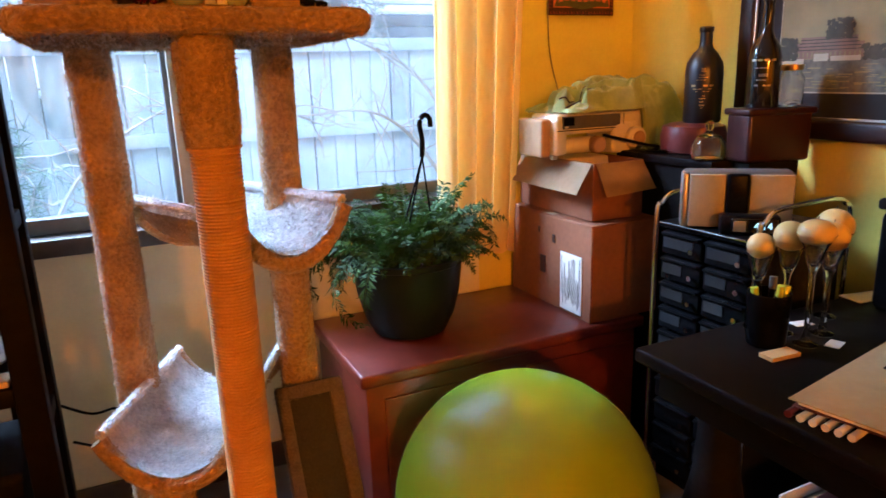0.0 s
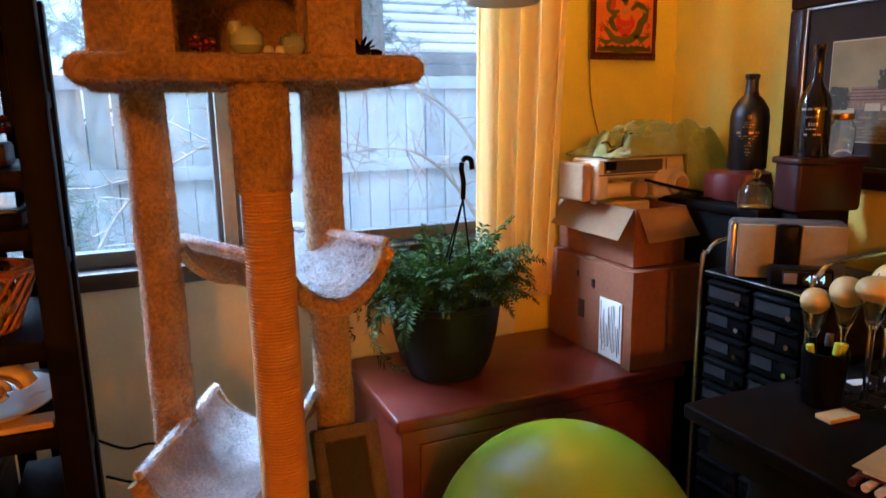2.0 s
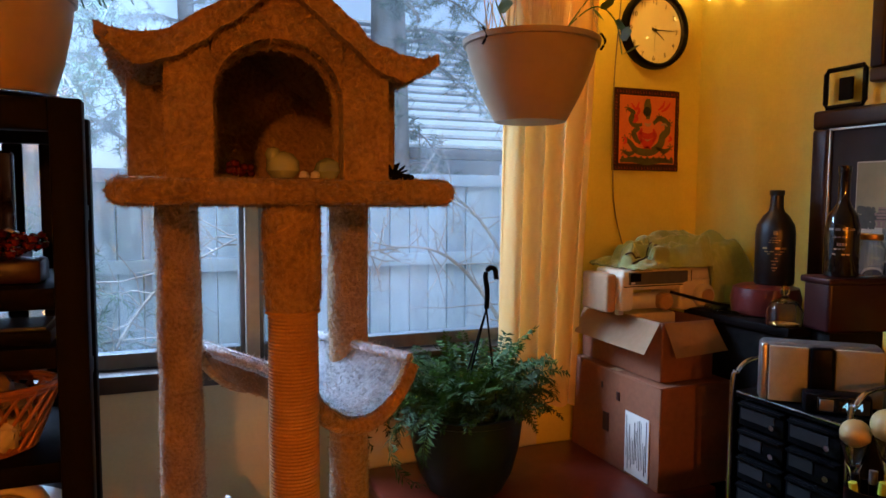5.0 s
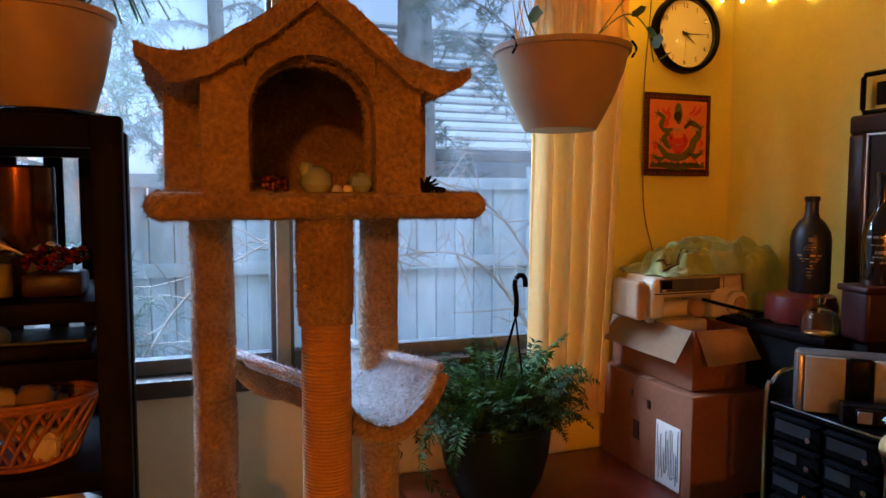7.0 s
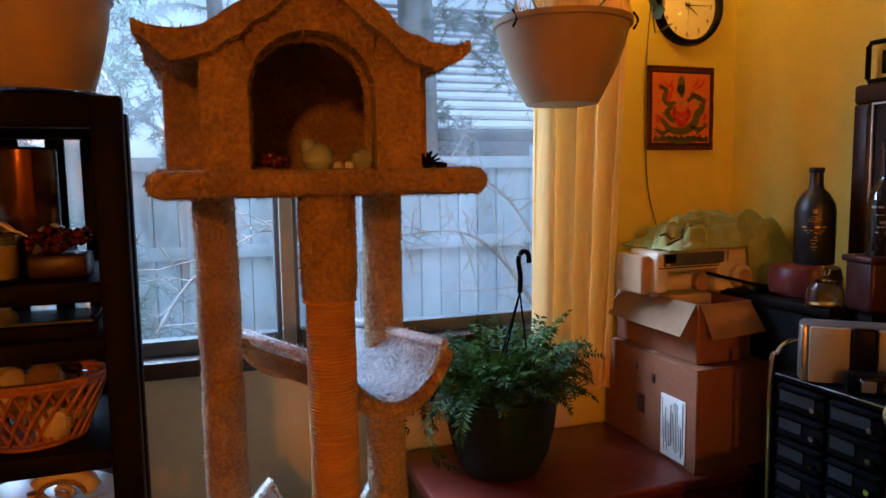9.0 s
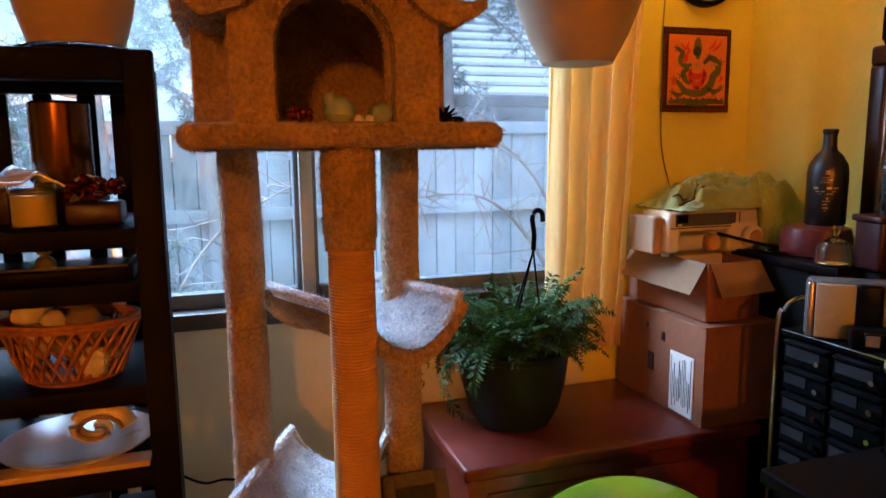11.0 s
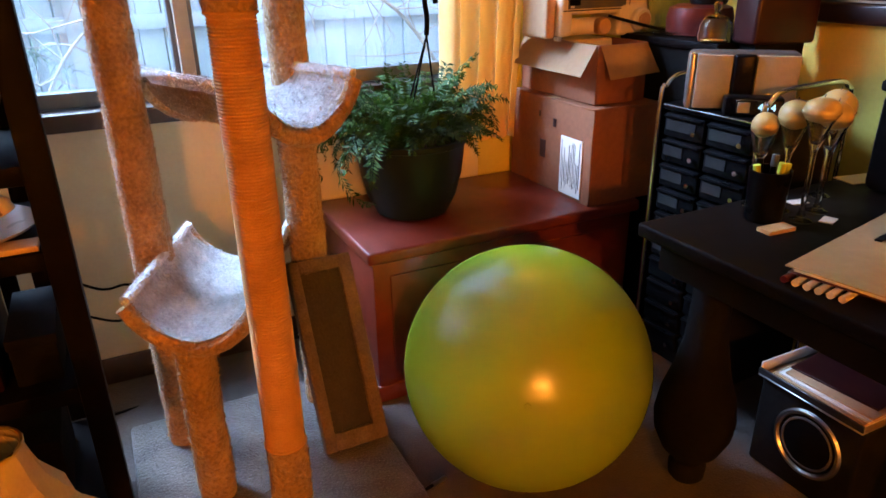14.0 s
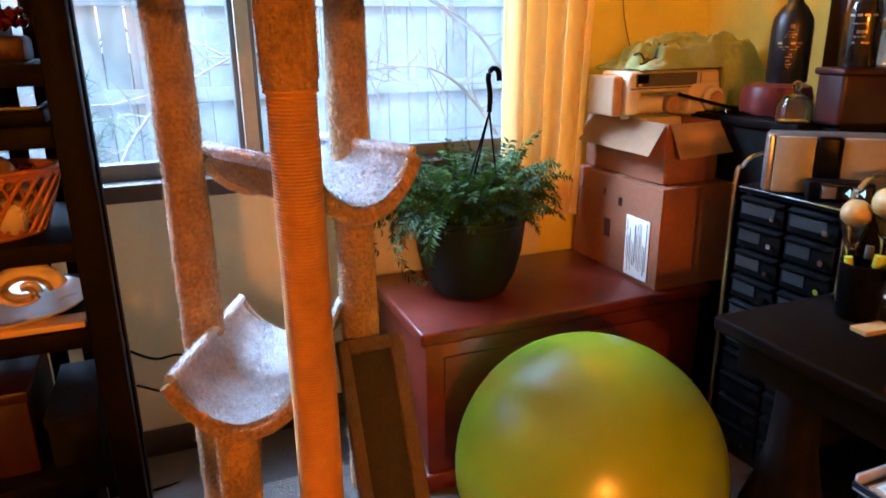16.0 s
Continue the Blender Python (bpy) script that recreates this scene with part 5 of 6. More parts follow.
for y0, y1, z0, z1 in ((1.665, 1.742, 1.252, 1.272), (1.69, 1.722, 1.272, 1.288), (1.50, 1.585, 1.264, 1.277), (1.592, 1.635, 1.264, 1.284)):
    part("painted_boat", bx((XP + .0095, y0, z0), (XP + .0100, y1, z1), 0), M["paper_picture"], art, "pale painted boat")
bm = bmesh.new()
for k in range(46):
    yy, zz = random.uniform(1.38, 1.69), 1.19 + .065 * random.random() ** 1.4
    w_ = random.uniform(.012, .04)
    bx((XP + .0116, yy, zz), (XP + .0121, yy + w_, zz + random.uniform(.0015, .004)), 0, bm=bm)
tagged(part("painted_ripples", bm, M["sky_picture"], art, "light strokes on painted water"), kind="stuff")
part("print_edge", bx((XP + .0150, py0 - .004, pz0 - .004), (XP + .0156, py1 + .004, pz1 + .004), 0), M["paper_picture"], art, "pale edge of the print")
for y0, y1, zb, ht in ((1.738, 1.69, 1.272, .055), (1.60, 1.53, 1.326, .045), (1.495, 1.40, 1.270, .03)):
    bm = bmesh.new()
    for k in range(170):
        yy, zz = y0 + (y1 - y0) * random.random(), zb + ht * random.random() ** 1.5
        w_ = random.uniform(.004, .010)
        bm.faces.new([bm.verts.new((XP + .0100 - .00001 * k, yy + w_ * random.uniform(.5, 1) * math.cos(a), zz + w_ * random.uniform(.5, 1) * math.sin(a))) for a in (0, 1.05, 2.1, 3.14, 4.2, 5.2)])
    tagged(part("painted_grove", bm, M["tree_picture"], art, "dark painted trees"), kind="stuff")
art2 = thing("framed_picture", (XP, 1.4, 1.67), "second dark framed picture hanging above the landscape", "picture")
for a, b in (((XP, 1.1, 1.672), (RX - .002, 1.722, 1.712)), ((XP, 1.682, 1.712), (RX - .002, 1.722, 2.15)), ((XP, 1.1, 2.11), (RX - .002, 1.682, 2.15)), ((XP, 1.1, 1.712), (RX - .002, 1.14, 2.11))):
    part("frame_bar", bx(a, b, .008, 3), M["frame"], art2)
part("print", bx((XP + .016, 1.14, 1.712), (XP + .02, 1.682, 2.11), 0), M["mount"], art2, "dark print")
sq = thing("small_frame", (XP, 1.80, 1.613), "small rounded black frame standing on the picture frame", "picture frame")
own = [(XP + .012, 1.80 + .062 * c, 1.672 + .054 * s) for c, s in ((-1, -.8), (-.9, -1), (.9, -1), (1, -.8), (1, .8), (.9, 1), (-.9, 1), (-1, .8))]
part("rim", tube(own, .0075, 8, closed=True), M["black"], sq)
part("tag", bx((XP + .008, 1.775, 1.635), (XP + .018, 1.818, 1.70), .003), M["matte_black"], sq, "dark tag hanging inside")

pos = thing("silk_poster", (1.925, WY, 1.448), "orange silk hanging with green dragon and dark border", "wall hanging")
own = bmesh.new()
nx, nz = 24, 24
g = [[own.verts.new((1.781 + .289 * i / nx, WY - .008 - .004 * math.sin(3.1 * i / nx) - .003 * noise.noise(Vector((i * .3, j * .3, 0))) * 1.0, 1.449 + .291 * j / nz)) for i in range(nx + 1)] for j in range(nz + 1)]
for j in range(nz):
    for i in range(nx):
        own.faces.new((g[j][i], g[j][i + 1], g[j + 1][i + 1], g[j + 1][i]))
bmesh.ops.solidify(own, geom=own.faces[:], thickness=.0015)
part("border_cloth", own, M["poster_edge"], pos, "dark patterned border")
part("centre_cloth", bx((1.804, WY - .0150, 1.474), (2.047, WY - .0145, 1.715), 0), M["poster"], pos, "orange silk field")


def ribbon(points, width, y, bm):
    pts = arc(points, 6)
    prev = None
    for i, p in enumerate(pts):
        a, b = pts[max(0, i - 1)], pts[min(len(pts) - 1, i + 1)]
        t = (b - a).normalized()
        n_ = Vector((-t.z, 0, t.x)) * width * (.45 + .55 * math.sin(math.pi * i / (len(pts) - 1)))
        cur_ = (bm.verts.new((p.x + n_.x, y, p.z + n_.z)), bm.verts.new((p.x - n_.x, y, p.z - n_.z)))
        if prev:
            bm.faces.new((prev[0], cur_[0], cur_[1], prev[1]))
        prev = cur_


bm = bmesh.new()
q = lambda u, v: Vector((1.804 + .243 * u, 0, 1.474 + .241 * v))
YD = WY - .0158
ribbon([q(.60, .60), q(.72, .68), q(.84, .62), q(.86, .50), q(.78, .42), q(.74, .30), q(.62, .20), q(.46, .17), q(.30, .20), q(.20, .30), q(.10, .36)], .015, YD, bm)
ribbon([q(.40, .58), q(.28, .56), q(.20, .64), q(.24, .74), q(.14, .80)], .011, YD, bm)
ribbon([q(.36, .52), q(.26, .46), q(.30, .36), q(.38, .30)], .011, YD, bm)
ribbon([q(.50, .96), q(.49, .88), q(.50, .78), q(.50, .66)], .016, YD, bm)
ribbon([q(.66, .24), q(.82, .20), q(.92, .24)], .008, YD, bm)
ribbon([q(.30, .18), q(.18, .14), q(.08, .18)], .008, YD, bm)
ribbon([q(.02, .035), q(.25, .055), q(.5, .03), q(.75, .055), q(.98, .035)], .012, YD, bm)
for k in range(9):
    ribbon([q(.03 + .11 * k, .02), q(.07 + .11 * k, .10), q(.10 + .11 * k, .02)], .0035, YD, bm)
for u, v in ((.92, .26), (.08, .18), (.14, .80), (.10, .36), (.90, .62), (.80, .16), (.70, .70), (.22, .42)):
    for k in range(5):
        a_ = radians(-60 + 72 * k)
        ribbon([q(u, v), q(u + .035 * math.cos(a_), v + .035 * math.sin(a_)), q(u + .06 * math.cos(a_ + .3), v + .06 * math.sin(a_ + .3))], .0022, YD, bm)
part("dragon", bm, M["poster_green"], pos, "olive green dragon figure")
for pts_, wd in (([q(.38, .36), q(.50, .28), q(.62, .36)], .013), ([q(.36, .46), q(.50, .40), q(.64, .46)], .012), ([q(.40, .52), q(.36, .42), q(.40, .32)], .008), ([q(.60, .52), q(.64, .42), q(.60, .32)], .008),
                 ([q(.34, .90), q(.28, .80), q(.20, .88)], .005), ([q(.30, .70), q(.34, .78), q(.30, .84)], .006), ([q(.68, .80), q(.76, .86), q(.80, .94)], .005), ([q(.74, .78), q(.84, .84), q(.90, .92)], .005),
                 ([q(.24, .60), q(.30, .66), q(.26, .72)], .008), ([q(.88, .34), q(.93, .38), q(.90, .42)], .006), ([q(.08, .28), q(.12, .33), q(.08, .38)], .006), ([q(.42, .22), q(.5, .25), q(.58, .22)], .004)):
    bm = bmesh.new()
    ribbon(pts_, wd, WY - .0162, bm)
    part("flame", bm, M["poster_red"], pos, "red flame shape")
for pts_, wd in (([q(.44, .60), q(.50, .57), q(.56, .60)], .006), ([q(.74, .58), q(.80, .60), q(.86, .57)], .004), ([q(.46, .36), q(.50, .345), q(.54, .36)], .003)):
    bm = bmesh.new()
    ribbon(pts_, wd, WY - .0166, bm)
    part("pale_stroke", bm, M["card_in"], pos, "pale stitched stroke")
own = lathe([(0, 0), (.017, 0), (.017, .0006), (0, .0006)], (0, 0, 0), 24)
bmesh.ops.rotate(own, verts=own.verts, matrix=Matrix.Rotation(radians(90), 3, "X"))
bmesh.ops.translate(own, verts=own.verts, vec=(q(.48, .77).x, WY - .0166, q(.48, .77).z))
part("dark_pearl", own, M["ink"], pos, "dark round pearl")
bm = bmesh.new()
for k in range(22):
    for zz in (1.458, 1.727):
        x = 1.792 + k * .0124
        bx((x, WY - .0150, zz - .005), (x + .0065, WY - .0142, zz - .003 + .004 * (k % 2)), 0, bm=bm)
        bx((x, WY - .0150, zz - .003), (x + .002, WY - .0142, zz + .005), 0, bm=bm)
    for xx in (1.791, 2.059):
        z = 1.472 + k * .0112
        bx((xx - .005, WY - .0150, z), (xx - .003 + .004 * (k % 2), WY - .0142, z + .006), 0, bm=bm)
        bx((xx - .003, WY - .0150, z), (xx + .005, WY - .0142, z + .002), 0, bm=bm)
part("border_pattern", bm, M["border_red"], pos, "small red border pattern")

clk = thing("wall_clock", (1.945, WY, 1.948), "round wall clock with black rim and ivory face", "clock")


def disc(prof, seg=64):
    own = lathe(prof, (0, 0, 0), seg)
    bmesh.ops.rotate(own, verts=own.verts, matrix=Matrix.Rotation(radians(90), 3, "X"))
    bmesh.ops.translate(own, verts=own.verts, vec=(1.945, WY - .001, 1.948))
    return own


part("rim", disc([(.118, .004), (.118, .03), (.124, .037), (.134, .034), (.138, .02), (.136, 0)]), M["black"], clk, "black plastic rim")
part("face", disc([(0, 0), (.119, 0), (.119, .010), (0, .010)]), M["clock_face"], clk, "ivory dial")
for k in range(1, 13):
    a = radians(90 - 30 * k)
    text(str(k), .024, Matrix.Translation((1.945 + .098 * math.cos(a), WY - .0118, 1.948 + .098 * math.sin(a))) @ Matrix.Rotation(radians(90), 4, "X"), M["ink"], clk, "", "numeral")


def hand_bar(deg, length, width, y):
    a = radians(deg)
    t = Vector((math.sin(a), 0, math.cos(a)))
    n_ = Vector((t.z, 0, -t.x))
    own = bmesh.new()
    c = Vector((1.945, y, 1.948))
    own.faces.new([own.verts.new(c + v) for v in (-t * .015 - n_ * width, -t * .015 + n_ * width, t * length + n_ * width * .4, t * length - n_ * width * .4)])
    bmesh.ops.solidify(own, geom=own.faces[:], thickness=.001)
    return own


part("hour_pointer", hand_bar(127, .052, .0035, WY - .015), M["ink"], clk)
part("minute_pointer", hand_bar(88, .085, .0026, WY - .0165), M["ink"], clk)
part("second_pointer", hand_bar(182, .08, .0009, WY - .018), M["ink"], clk)
part("front_glass", disc([(0, .021), (.1175, .021), (.1175, .0235), (0, .0235)]), M["glass"], clk, "flat front glass").visible_shadow = False
part("boss", disc([(0, .012), (.006, .012), (.006, .019), (0, .019)], 16), M["ink"], clk)
# A plain thin cord that hangs left of the clock.
cord = thing("wall_cord", (1.80, WY, 1.2), "thin grey cord hanging down the wall", "cable")
part("cord", tube(arc([(1.80, WY - .006, 2.30), (1.806, WY - .006, 2.06), (1.775, WY - .02, 1.76), (1.778, WY - .02, 1.45), (1.80, WY - .008, 1.30), (1.845, WY - .01, 1.15)], 8), .0022, 6), M["hair_string"], cord)

fl = thing("fairy_lights", (2.1, 2.3, 2.06), "string of small warm fairy lights along the wall", "string lights")
pts = arc([(1.60, WY - .01, 2.20), (1.90, WY - .012, 2.115), (2.10, WY - .015, 2.085), (2.155, 2.30, 2.065), (2.158, 2.05, 2.01), (2.158, 1.85, 2.03), (2.158, 1.5, 2.08), (2.158, 1.0, 2.12)], 8)
part("wire", tube(pts, .0018, 5), M["hair_string"], fl)
for i in range(6, len(pts), 5):
    p = pts[i]
    bm = bmesh.new()
    bmesh.ops.create_uvsphere(bm, u_segments=12, v_segments=8, radius=.0065)
    bmesh.ops.translate(bm, verts=bm.verts, vec=p + Vector((-.004, -.004, -.009)))
    part("bulb", bm, M["bulb"], fl, "small glowing bulb")


# ---------------------------------------------------------------- hanging planter and shelf planter
def planter(name, at, r0, r1, h, label):
    t = thing(name, at, label, "planter")
    part("pot", lathe([(0, 0), (r0 * .96, 0), (r0, .006), (r0 + (r1 - r0) * .45, h * .35), (r0 + (r1 - r0) * .82, h * .7), (r1 * .985, h * .93), (r1 * 1.03, h * .935), (r1 * 1.04, h), (r1 * .97, h), (r1 * .93, h * .88), (0, h * .85)], at, 56), M["terracotta"], t, "beige plastic pot")
    part("soil", lathe([(0, 0), (r1 * .93, 0), (r1 * .9, .008), (0, .015)], (at[0], at[1], at[2] + h * .86), 30), M["soil"], t)
    return t


hp = planter("hanging_planter", (1.172, 1.90, 1.538), .092, .165, .198, "beige hanging planter on chains with trailing plant")
HC = Vector((1.172, 1.90, 2.41))
for k, a in enumerate((200, 80, 320)):
    e = Vector((1.172 + .170 * math.cos(radians(a)), 1.90 + .170 * math.sin(radians(a)), 1.725))
    ch = bmesh.new()
    n = 46
    for i in range(n):
        p, q2 = e.lerp(HC, i / n), e.lerp(HC, (i + 1.25) / n)
        m_ = (p + q2) / 2
        dv = (q2 - p) / 2
        sd = dv.cross(Vector((0, 1, 0) if i % 2 else (1, 0, 0))).normalized() * .0032
        tube([m_ + dv, m_ + dv * .5 + sd, m_ - dv * .5 + sd, m_ - dv, m_ - dv * .5 - sd, m_ + dv * .5 - sd], .0009, 4, closed=True, bm=ch)
    part("chain", ch, M["steel"], hp, "thin metal chain")
    part("clip", tube(arc([e + Vector((0, 0, .02)), e + Vector((.006, -.01, .0)), e + Vector((0, 0, -.02))], 4), .003, 6), M["black"], hp)
part("ceiling_hook", tube([HC, HC + Vector((0, 0, .0095))], .008, 10), M["steel"], hp)


def leaf_shape(p, d, size, bm):
    d = d.normalized()
    s = d.cross(Vector((random.gauss(0, 1), random.gauss(0, 1), random.gauss(.5, 1)))).normalized()
    n_ = s.cross(d)
    pts = [p, p + d * size * .25 + s * size * .32, p + d * size * .6 + s * size * .36 + n_ * size * .05, p + d * size, p + d * size * .6 - s * size * .36 + n_ * size * .05, p + d * size * .25 - s * size * .32]
    c = bm.verts.new(p + d * size * .45 - n_ * size * .06)
    vs = [bm.verts.new(q) for q in pts]
    for i in range(6):
        bm.faces.new((c, vs[i], vs[(i + 1) % 6]))


random.seed(6)
vine = bmesh.new()
stem = [[(1.20, 1.84, 1.73), (1.27, 1.78, 1.80), (1.32, 1.76, 1.77), (1.335, 1.75, 1.69)], [(1.22, 1.86, 1.73), (1.30, 1.80, 1.86), (1.35, 1.78, 1.90)], [(1.1, 1.86, 1.73), (1.03, 1.80, 1.78), (1.0, 1.78, 1.86)]]
for s in stem:
    pts = arc(s, 6)
    tube(pts, .0018, 5, bm=vine)
    for p in pts[6::3]:
        leaf_shape(p, Vector((random.gauss(.3, .5), -.4, random.gauss(.1, .5))), random.uniform(.03, .055), vine)
part("trailing_vine", vine, M["leaf_pale"], hp, "trailing green vine")
stalks = bmesh.new()
for k in range(60):
    a, rr = random.uniform(0, 6.28), random.uniform(0, .12)
    p = Vector((1.172 + rr * math.cos(a), 1.90 + rr * math.sin(a), 1.708))
    tube([p, p + Vector((random.gauss(0, .03), random.gauss(0, .03), random.uniform(.12, .3)))], [.002, .0008], 4, bm=stalks)
tagged(part("dry_grass", stalks, M["curtain"], hp, "dry straw-coloured stalks"), kind="stuff")

# ---------------------------------------------------------------- bookshelf
shelf = thing("open_bookshelf", (-.15, 1.72, 0), "dark espresso open bookshelf with slatted back", "bookshelf")
for x in (.160, -.545):
    for y in (1.56, 1.87):
        lean = -.022 if x > 0 and y > 1.7 else 0
        part("corner_post", bx((x + lean, y, 0), (x + .046 + lean, y + .04, 1.497), .003), M["espresso"], shelf)
for y in (1.562, 1.872):
    part("top_rail", bx((-.499, y, 1.447), (.160 if y < 1.7 else .138, y + .036, 1.4965), .003), M["espresso"], shelf)
part("top_board", bx((-.499, 1.60, 1.470), (.160, 1.872, 1.4965), .002), M["espresso"], shelf)
LEVELS = (1.205, 1.112, .928, .775, .50, .22)
for z in LEVELS:
    part("shelf_board", bx((-.499, 1.566, z - .034), (.160, 1.90, z), .003), M["espresso"], shelf)
for x in (.092, .030, -.05, -.13, -.21, -.29, -.37, -.45):
    part("back_slat", bx((x, 1.902, .22), (x + .034, 1.912, 1.447), .002), M["espresso"], shelf)
for z in (1.0, 1.3, .6):
    part("side_rail", bx((.164, 1.60, z), (.180, 1.87, z + .03), .002), M["espresso"], shelf)
sp = planter("shelf_planter", (.075, 1.70, 1.512), .078, .112, .168, "beige flower pot with striped leaves on the bookshelf")
part("saucer", lathe([(0, 0), (.085, 0), (.10, .012), (.097, .014), (.08, .006), (0, .006)], (.075, 1.70, 1.4975), 36), M["glass"], sp, "clear saucer")
bm = bmesh.new()
for k in range(26):
    a = random.uniform(0, 6.28)
    d0 = Vector((math.cos(a), math.sin(a), 0))
    p = Vector((.075, 1.70, 1.655)) + d0 * .05
    L_ = random.uniform(.14, .24)
    pts = [p + d0 * L_ * t + Vector((0, 0, .17 * math.sin(2.2 * t) - .07 * t * t)) for t in (0, .2, .4, .6, .8, 1)]
    sd = d0.cross(Vector((0, 0, 1))) * .006
    vs = [(bm.verts.new(q + sd * (1 - .7 * i / 5)), bm.verts.new(q - sd * (1 - .7 * i / 5))) for i, q in enumerate(pts)]
    for u, w in zip(vs, vs[1:]):
        bm.faces.new((u[0], w[0], w[1], u[1]))
part("leaves", bm, M["leaf_pale"], sp, "long narrow drooping leaves")

# The vase's orange metal colour imitates a lamp reflected in dark glass.
vase = thing("dark_glass_vase", (.03, 1.78, 1.205), "dark glass cylinder vase, lamp reflection put in as orange", "vase")
part("vase", lathe([(0, 0), (.05, 0), (.052, .004), (.052, .215), (.048, .22), (.045, .22), (.046, .01), (0, .008)], (.02, 1.78, 1.2055), 36), mat("orange_reflection", (.10, .035, .012), (.16, .06, .02), .22, 30, .05, .0005, metal=.8), vase)
jarc = thing("jar_candle", (-.004, 1.64, 1.205), "yellow wax candle in a clear glass jar", "candle")
part("wax", lathe([(0, .004), (.032, .004), (.034, .01), (.034, .055), (0, .055)], (-.004, 1.64, 1.2055), 32), M["yellow_wax"], jarc)
part("jar_glass", lathe([(0, 0), (.035, 0), (.0375, .004), (.0375, .072), (.0355, .072), (.0352, .005), (0, .003)], (-.004, 1.64, 1.2055), 32), M["glass"], jarc)
bag = bmesh.new()
bmesh.ops.create_grid(bag, x_segments=30, y_segments=20, size=.5)
for v in bag.verts:
    u, w = v.co.x + .5, v.co.y + .5
    v.co = (-.12 + .21 * u, 1.69 + .12 * w, 1.276 + .02 * (1 - u) + .015 * noise.noise(Vector((u * 6, w * 6, 1))) + .01 * math.sin(14 * u + 5 * w))
bmesh.ops.solidify(bag, geom=bag.faces[:], thickness=.004)
bx_thing = thing("storage_box", (.02, 1.74, 1.205), "low dark box with a plastic bag on it", "box")
part("box", bx((-.12, 1.69, 1.2055), (.09, 1.82, 1.268), .004), M["maroon"], bx_thing)
part("plastic_bag", bag, M["plastic_bag"], bx_thing, "crumpled pale plastic bag")
cones = thing("pine_cone_dish", (.10, 1.66, 1.205), "dark red dish of beaded berries and cones", "bowl")
part("dish", bx((.045, 1.62, 1.2055), (.135, 1.70, 1.245), .008), M["maroon"], cones)
bm = bmesh.new()
for k in range(46):
    bmesh.ops.create_icosphere(bm, subdivisions=1, radius=random.uniform(.006, .011), matrix=Matrix.Translation((random.uniform(.05, .13), random.uniform(1.625, 1.695), 1.25 + random.uniform(0, .035))))
tagged(part("berry_fill", bm, M["red_glass"], cones, "glossy dark red berries"), kind="stuff")
tr = thing("glass_tray", (-.1, 1.7, 1.112), "dark tray with a shiny glass top", "tray")
part("tray", bx((-.28, 1.585, 1.113), (.150, 1.84, 1.135), .004), M["espresso"], tr)
part("glass_top", bx((-.27, 1.592, 1.1355), (.142, 1.832, 1.1405), .001, 1), mat("blue_grey_glass_top", (.05, .06, .07), None, .06, 30, 0, coat=.8), tr, "shiny glass top")
kn = thing("white_ball", (-.02, 1.75, 1.141), "small white ceramic ball on the tray", "ornament")
bm = bmesh.new()
bmesh.ops.create_uvsphere(bm, u_segments=24, v_segments=16, radius=.019)
bmesh.ops.translate(bm, verts=bm.verts, vec=(-.02, 1.75, 1.159))
part("ball", bm, M["ceramic_white"], kn)

bas = thing("wicker_basket", (.03, 1.665, .928), "oval orange wicker basket filled with shells", "basket")
BC = Vector((.032, 1.665, .929))


def oval(a, r, z):
    return BC + Vector((r * math.cos(a), r * .72 * math.sin(a), z))


part("basket_floor", lathe([(0, 0), (.07, 0), (.072, .006), (0, .008)], BC, 30), M["wicker"], bas)
for z, r_ in ((.004, .075), (.100, .112), (.108, .113)):
    part("rim", tube([oval(i * .2094, r_, z) for i in range(30)], .005, 7, closed=True), M["wicker"], bas)
for k in range(26):
    for sg in (-1, 1):
        a = 2 * math.pi * k / 26
        part("cane", tube([oval(a + sg * t * .55, .075 + .037 * t + .004 * sg, .004 + .10 * t) for t in (0, .25, .5, .75, 1)], .0034, 6), M["wicker"], bas)
for k in range(16):
    a, rr = random.uniform(0, 6.28), random.uniform(0, .08)
    bm = bmesh.new()
    bmesh.ops.create_uvsphere(bm, u_segments=18, v_segments=12, radius=random.uniform(.022, .034))
    for v in bm.verts:
        v.co *= 1 + .08 * math.sin(22 * v.co.x / .03)
    p = BC + Vector((rr * math.cos(a), rr * .7 * math.sin(a), .03 + .085 * random.random()))
    bmesh.ops.transform(bm, matrix=Matrix.Translation(p) @ Euler((random.random() * 3, random.random() * 3, 0)).to_matrix().to_4x4() @ Matrix.Diagonal((1, .75, 1.15, 1)), verts=bm.verts)
    part("shell", bm, M[random.choice(("shell", "shell", "shell_brown", "ceramic_white"))], bas, "pale sea shell")

plate = thing("shell_plate", (.03, 1.68, .775), "shallow dish with a large spiral shell", "dish")
part("dish", lathe([(0, 0), (.08, 0), (.13, .018), (.135, .024), (.13, .024), (.08, .006), (0, .006)], (.02, 1.70, .7755), 44), M["ceramic_white"], plate)
own = tube([Vector((.06 + (.052 - .0022 * k) * math.cos(k * .42), 1.66, .828 + (.036 - .0015 * k) * math.sin(k * .42))) for k in range(22)], [.018 - .0007 * k for k in range(22)], 12)
part("spiral_shell", own, M["shell"], plate, "large coiled shell")
part("coil_line", tube([Vector((.06 + (.045 - .0020 * k) * math.cos(k * .42), 1.641, .828 + (.031 - .0014 * k) * math.sin(k * .42))) for k in range(20)], .0035, 6), M["shell_brown"], plate, "brown spiral band")
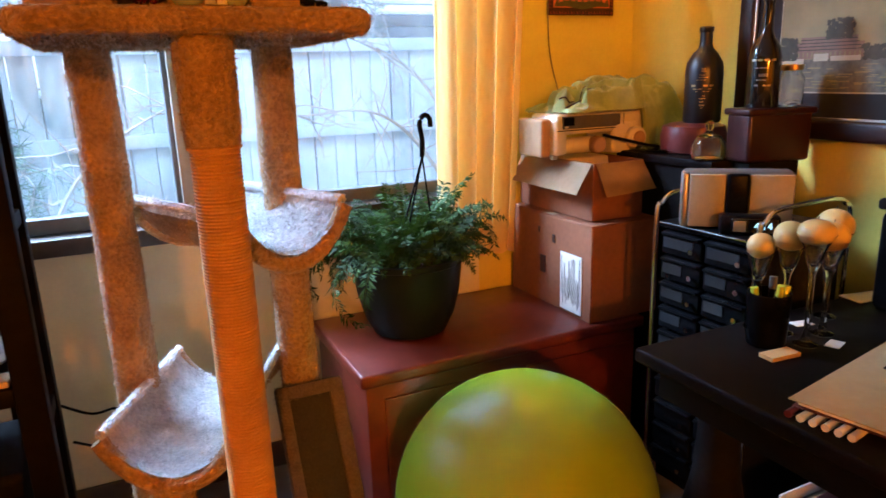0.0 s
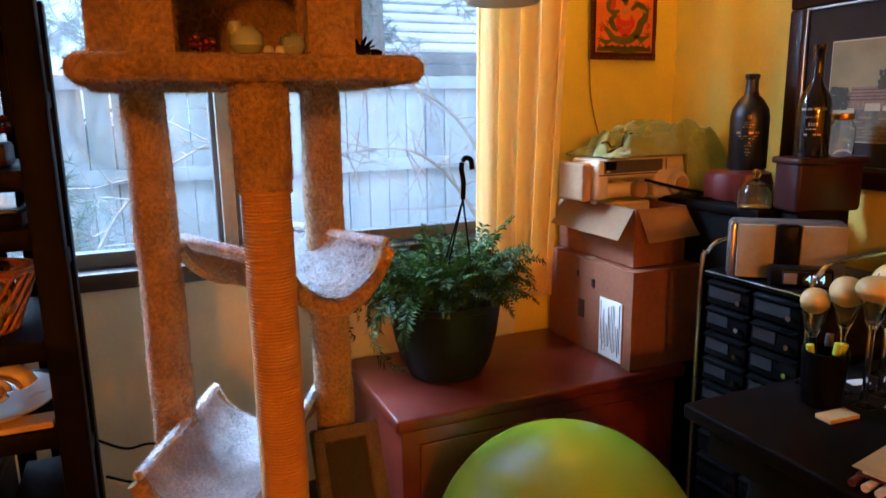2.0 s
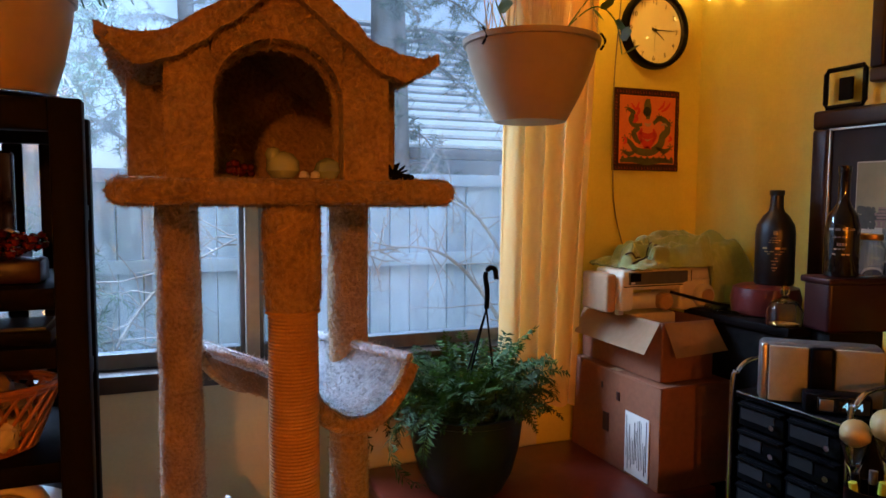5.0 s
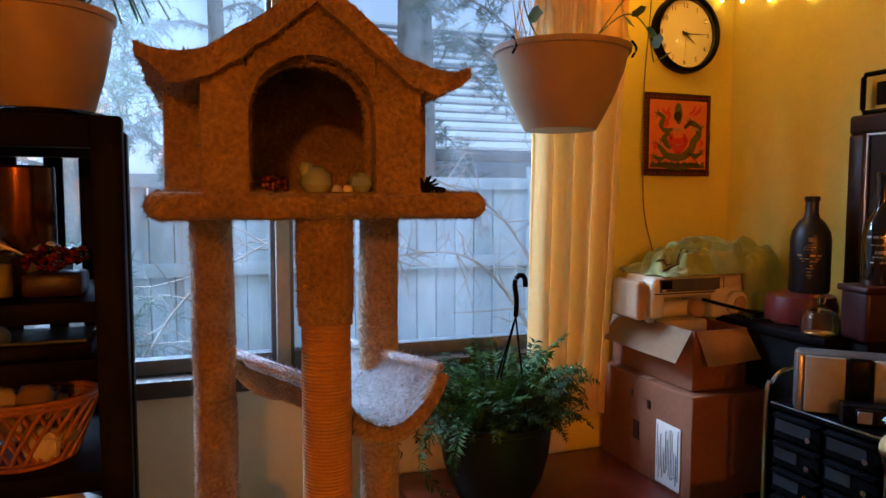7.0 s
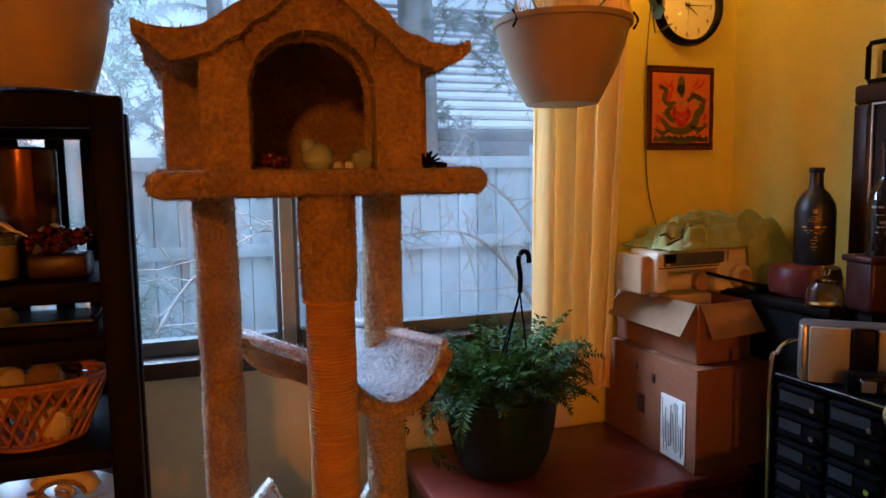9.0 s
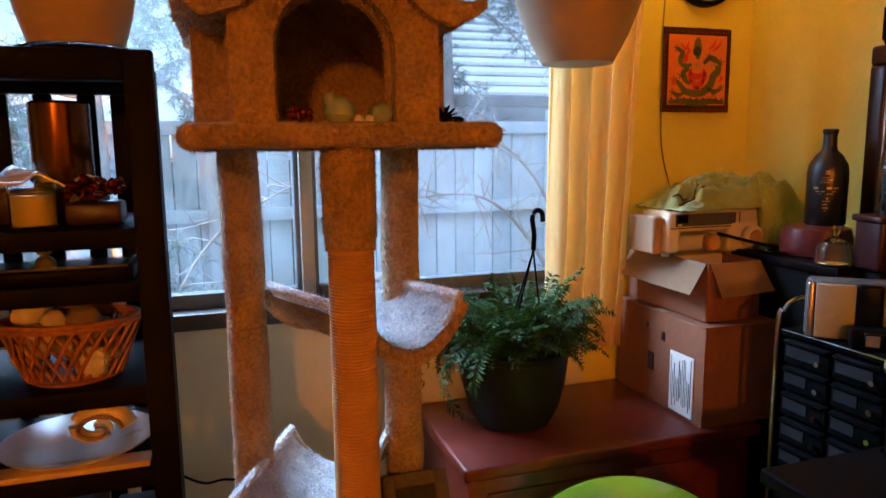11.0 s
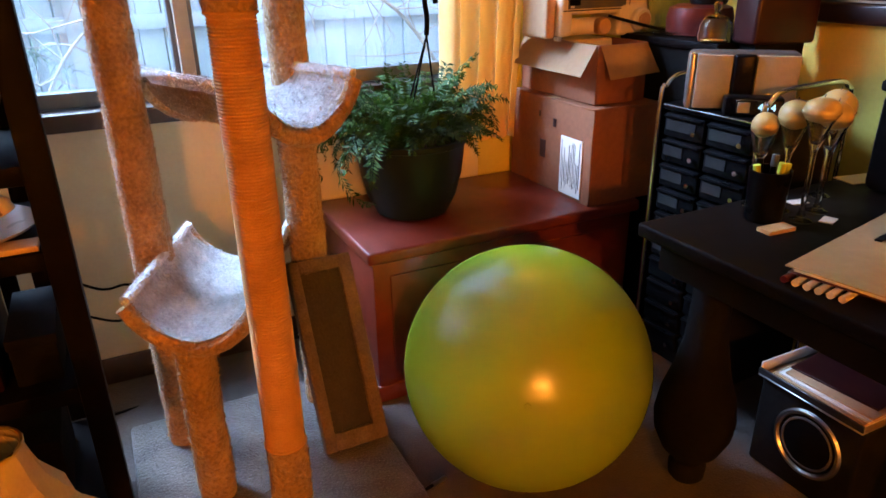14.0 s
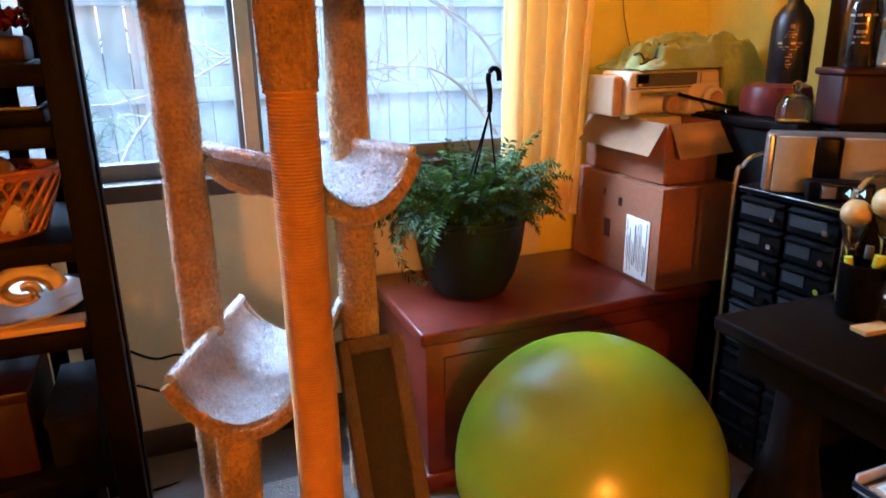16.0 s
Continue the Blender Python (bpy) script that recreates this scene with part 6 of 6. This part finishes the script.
part("flat_board", bx((-.25, 1.572, .776), (.155, 1.62, .787), .002), M["wood_pale"], plate, "orange wooden board")
for i, (x, z, w, h, mt) in enumerate(((-.02, .50, .12, .16, "maroon"), (.10, .50, .08, .10, "matte_black"), (-.18, .50, .14, .2, "matte_black"), (.0, .22, .2, .15, "matte_black"), (-.25, .22, .2, .2, "espresso"))):
    b = thing("storage_box", (x, 1.7, z), "dark box on a lower shelf of the bookshelf", "box", "boxes on the low shelves")
    part("box", bx((x - w / 2, 1.61, z + .0005), (x + w / 2, 1.84, z + h), .006), M[mt], b)
    part("lid", bx((x - w / 2 - .003, 1.607, z + h - .02), (x + w / 2 + .003, 1.843, z + h + .002), .004), M[mt], b)

# ---------------------------------------------------------------- ornaments on the platform
ZP = 1.378
orn = thing("green_figurine", (.50, 1.50, ZP), "celadon green ceramic animal figurine", "figurine")
bm = lathe([(0, 0), (.018, 0), (.027, .012), (.026, .028), (.016, .040), (0, .044)], (.502, 1.505, ZP), 24)
join(bm, lathe([(0, 0), (.010, .002), (.013, .012), (.009, .022), (0, .024)], (.486, 1.50, ZP + .026), 16))
bmesh.ops.remove_doubles(bm, verts=bm.verts, dist=.0001)
part("figure", bm, M["ceramic_green"], orn)
o2 = thing("green_shell_dish", (.575, 1.505, ZP), "small celadon leaf-shaped dish", "figurine")
part("dish", roughen(lathe([(0, 0), (.014, 0), (.022, .012), (.019, .026), (.006, .034), (0, .034)], (.576, 1.507, ZP), 18), .01, .003), M["ceramic_green"], o2)
o3 = thing("white_shells", (.543, 1.495, ZP), "two small white shells", "shell")
for dx in (-.008, .01):
    part("shell", roughen(lathe([(0, 0), (.009, .001), (.007, .010), (0, .013)], (.543 + dx, 1.495, ZP), 12), .008, .002), M["ceramic_white"], o3)
o4 = thing("red_bead_heap", (.436, 1.505, ZP), "heap of dark red glass beads", "beads")
own = bmesh.new()
bmesh.ops.create_icosphere(own, subdivisions=2, radius=.0065)
bead = mesh_of("bead", own, M["red_glass"])
for k in range(22):
    o = new("bead", bead)
    o.parent = o4
    o.location = (random.uniform(-.018, .018), .002 + random.uniform(-.012, .012), .0065 + .016 * random.random())
o5 = thing("black_bow", (.70, 1.52, ZP), "black spiky fabric bow on the platform", "cat toy")
bm = bmesh.new()
for k in range(26):
    a = random.uniform(0, 6.28)
    tube([(.695, 1.52, ZP + .008), (.695 + .024 * math.cos(a), 1.52 + .012 * random.gauss(0, 1), ZP + .009 + .02 * abs(math.sin(a)))], [.0035, .0012], 5, bm=bm)
bx((.675, 1.505, ZP), (.73, 1.535, ZP + .010), .004, bm=bm)
part("bow", bm, M["matte_black"], o5)

# ---------------------------------------------------------------- lamp in front of the bookshelf
lp_ = thing("table_lamp", (.070, 1.2, 0), "unlit lamp with cream bell-shaped shade", "lamp")
own = lathe([(.048, .70), (.052, .688), (.060, .655), (.078, .60), (.105, .55), (.14, .505), (.165, .478), (.162, .478), (.137, .503), (.102, .547), (.092, .598), (.057, .653), (.046, .69)], (.070, 1.2, -.048), 12, caps=False)
part("shade", own, M["shade"], lp_, "cream cloth shade in panels", smooth=False)
part("shade_ring", tube([(.070 + .05 * math.cos(i * .3), 1.2 + .05 * math.sin(i * .3), .651) for i in range(21)], .003, 6, closed=True), M["gold"], lp_)
part("socket", lathe([(0, .46), (.016, .46), (.018, .5), (.018, .58), (.022, .57), (.024, .60), (.018, .632), (0, .636)], (.070, 1.2, 0), 20), M["frame"], lp_, "brown lamp socket")
part("stand", lathe([(0, 0), (.10, 0), (.10, .012), (.03, .03), (.018, .06), (.03, .14), (.05, .22), (.03, .34), (.016, .42), (.016, .465), (0, .465)], (.070, 1.2, 0), 28), M["frame"], lp_, "turned dark stand")
cable = thing("power_cable", (.2, 2.2, .0), "thin black cables running along the wall", "cable")
part("cable", tube(arc([(.12, 2.395, .38), (.20, 2.39, .335), (.27, 2.38, .34), (.33, 2.36, .30), (.36, 2.3, .012), (.1, 2.2, .012)], 6), .004, 6), M["black"], cable)
part("cable", tube(arc([(.14, 2.39, .26), (.22, 2.385, .225), (.30, 2.38, .23), (.34, 2.34, .012)], 6), .004, 6), M["black"], cable)
wand = thing("cat_wand", (.80, 1.52, 0), "dark toy wand with pale metal end on the floor", "cat toy")
part("stick", tube([(.700, 1.440, .052), (.905, 1.530, .008)], .0045, 10), M["black"], wand)
part("ferrule", tube([(.860, 1.5103, .0178), (.905, 1.530, .008)], .0062, 12), M["steel"], wand, "pale metal ferrule")
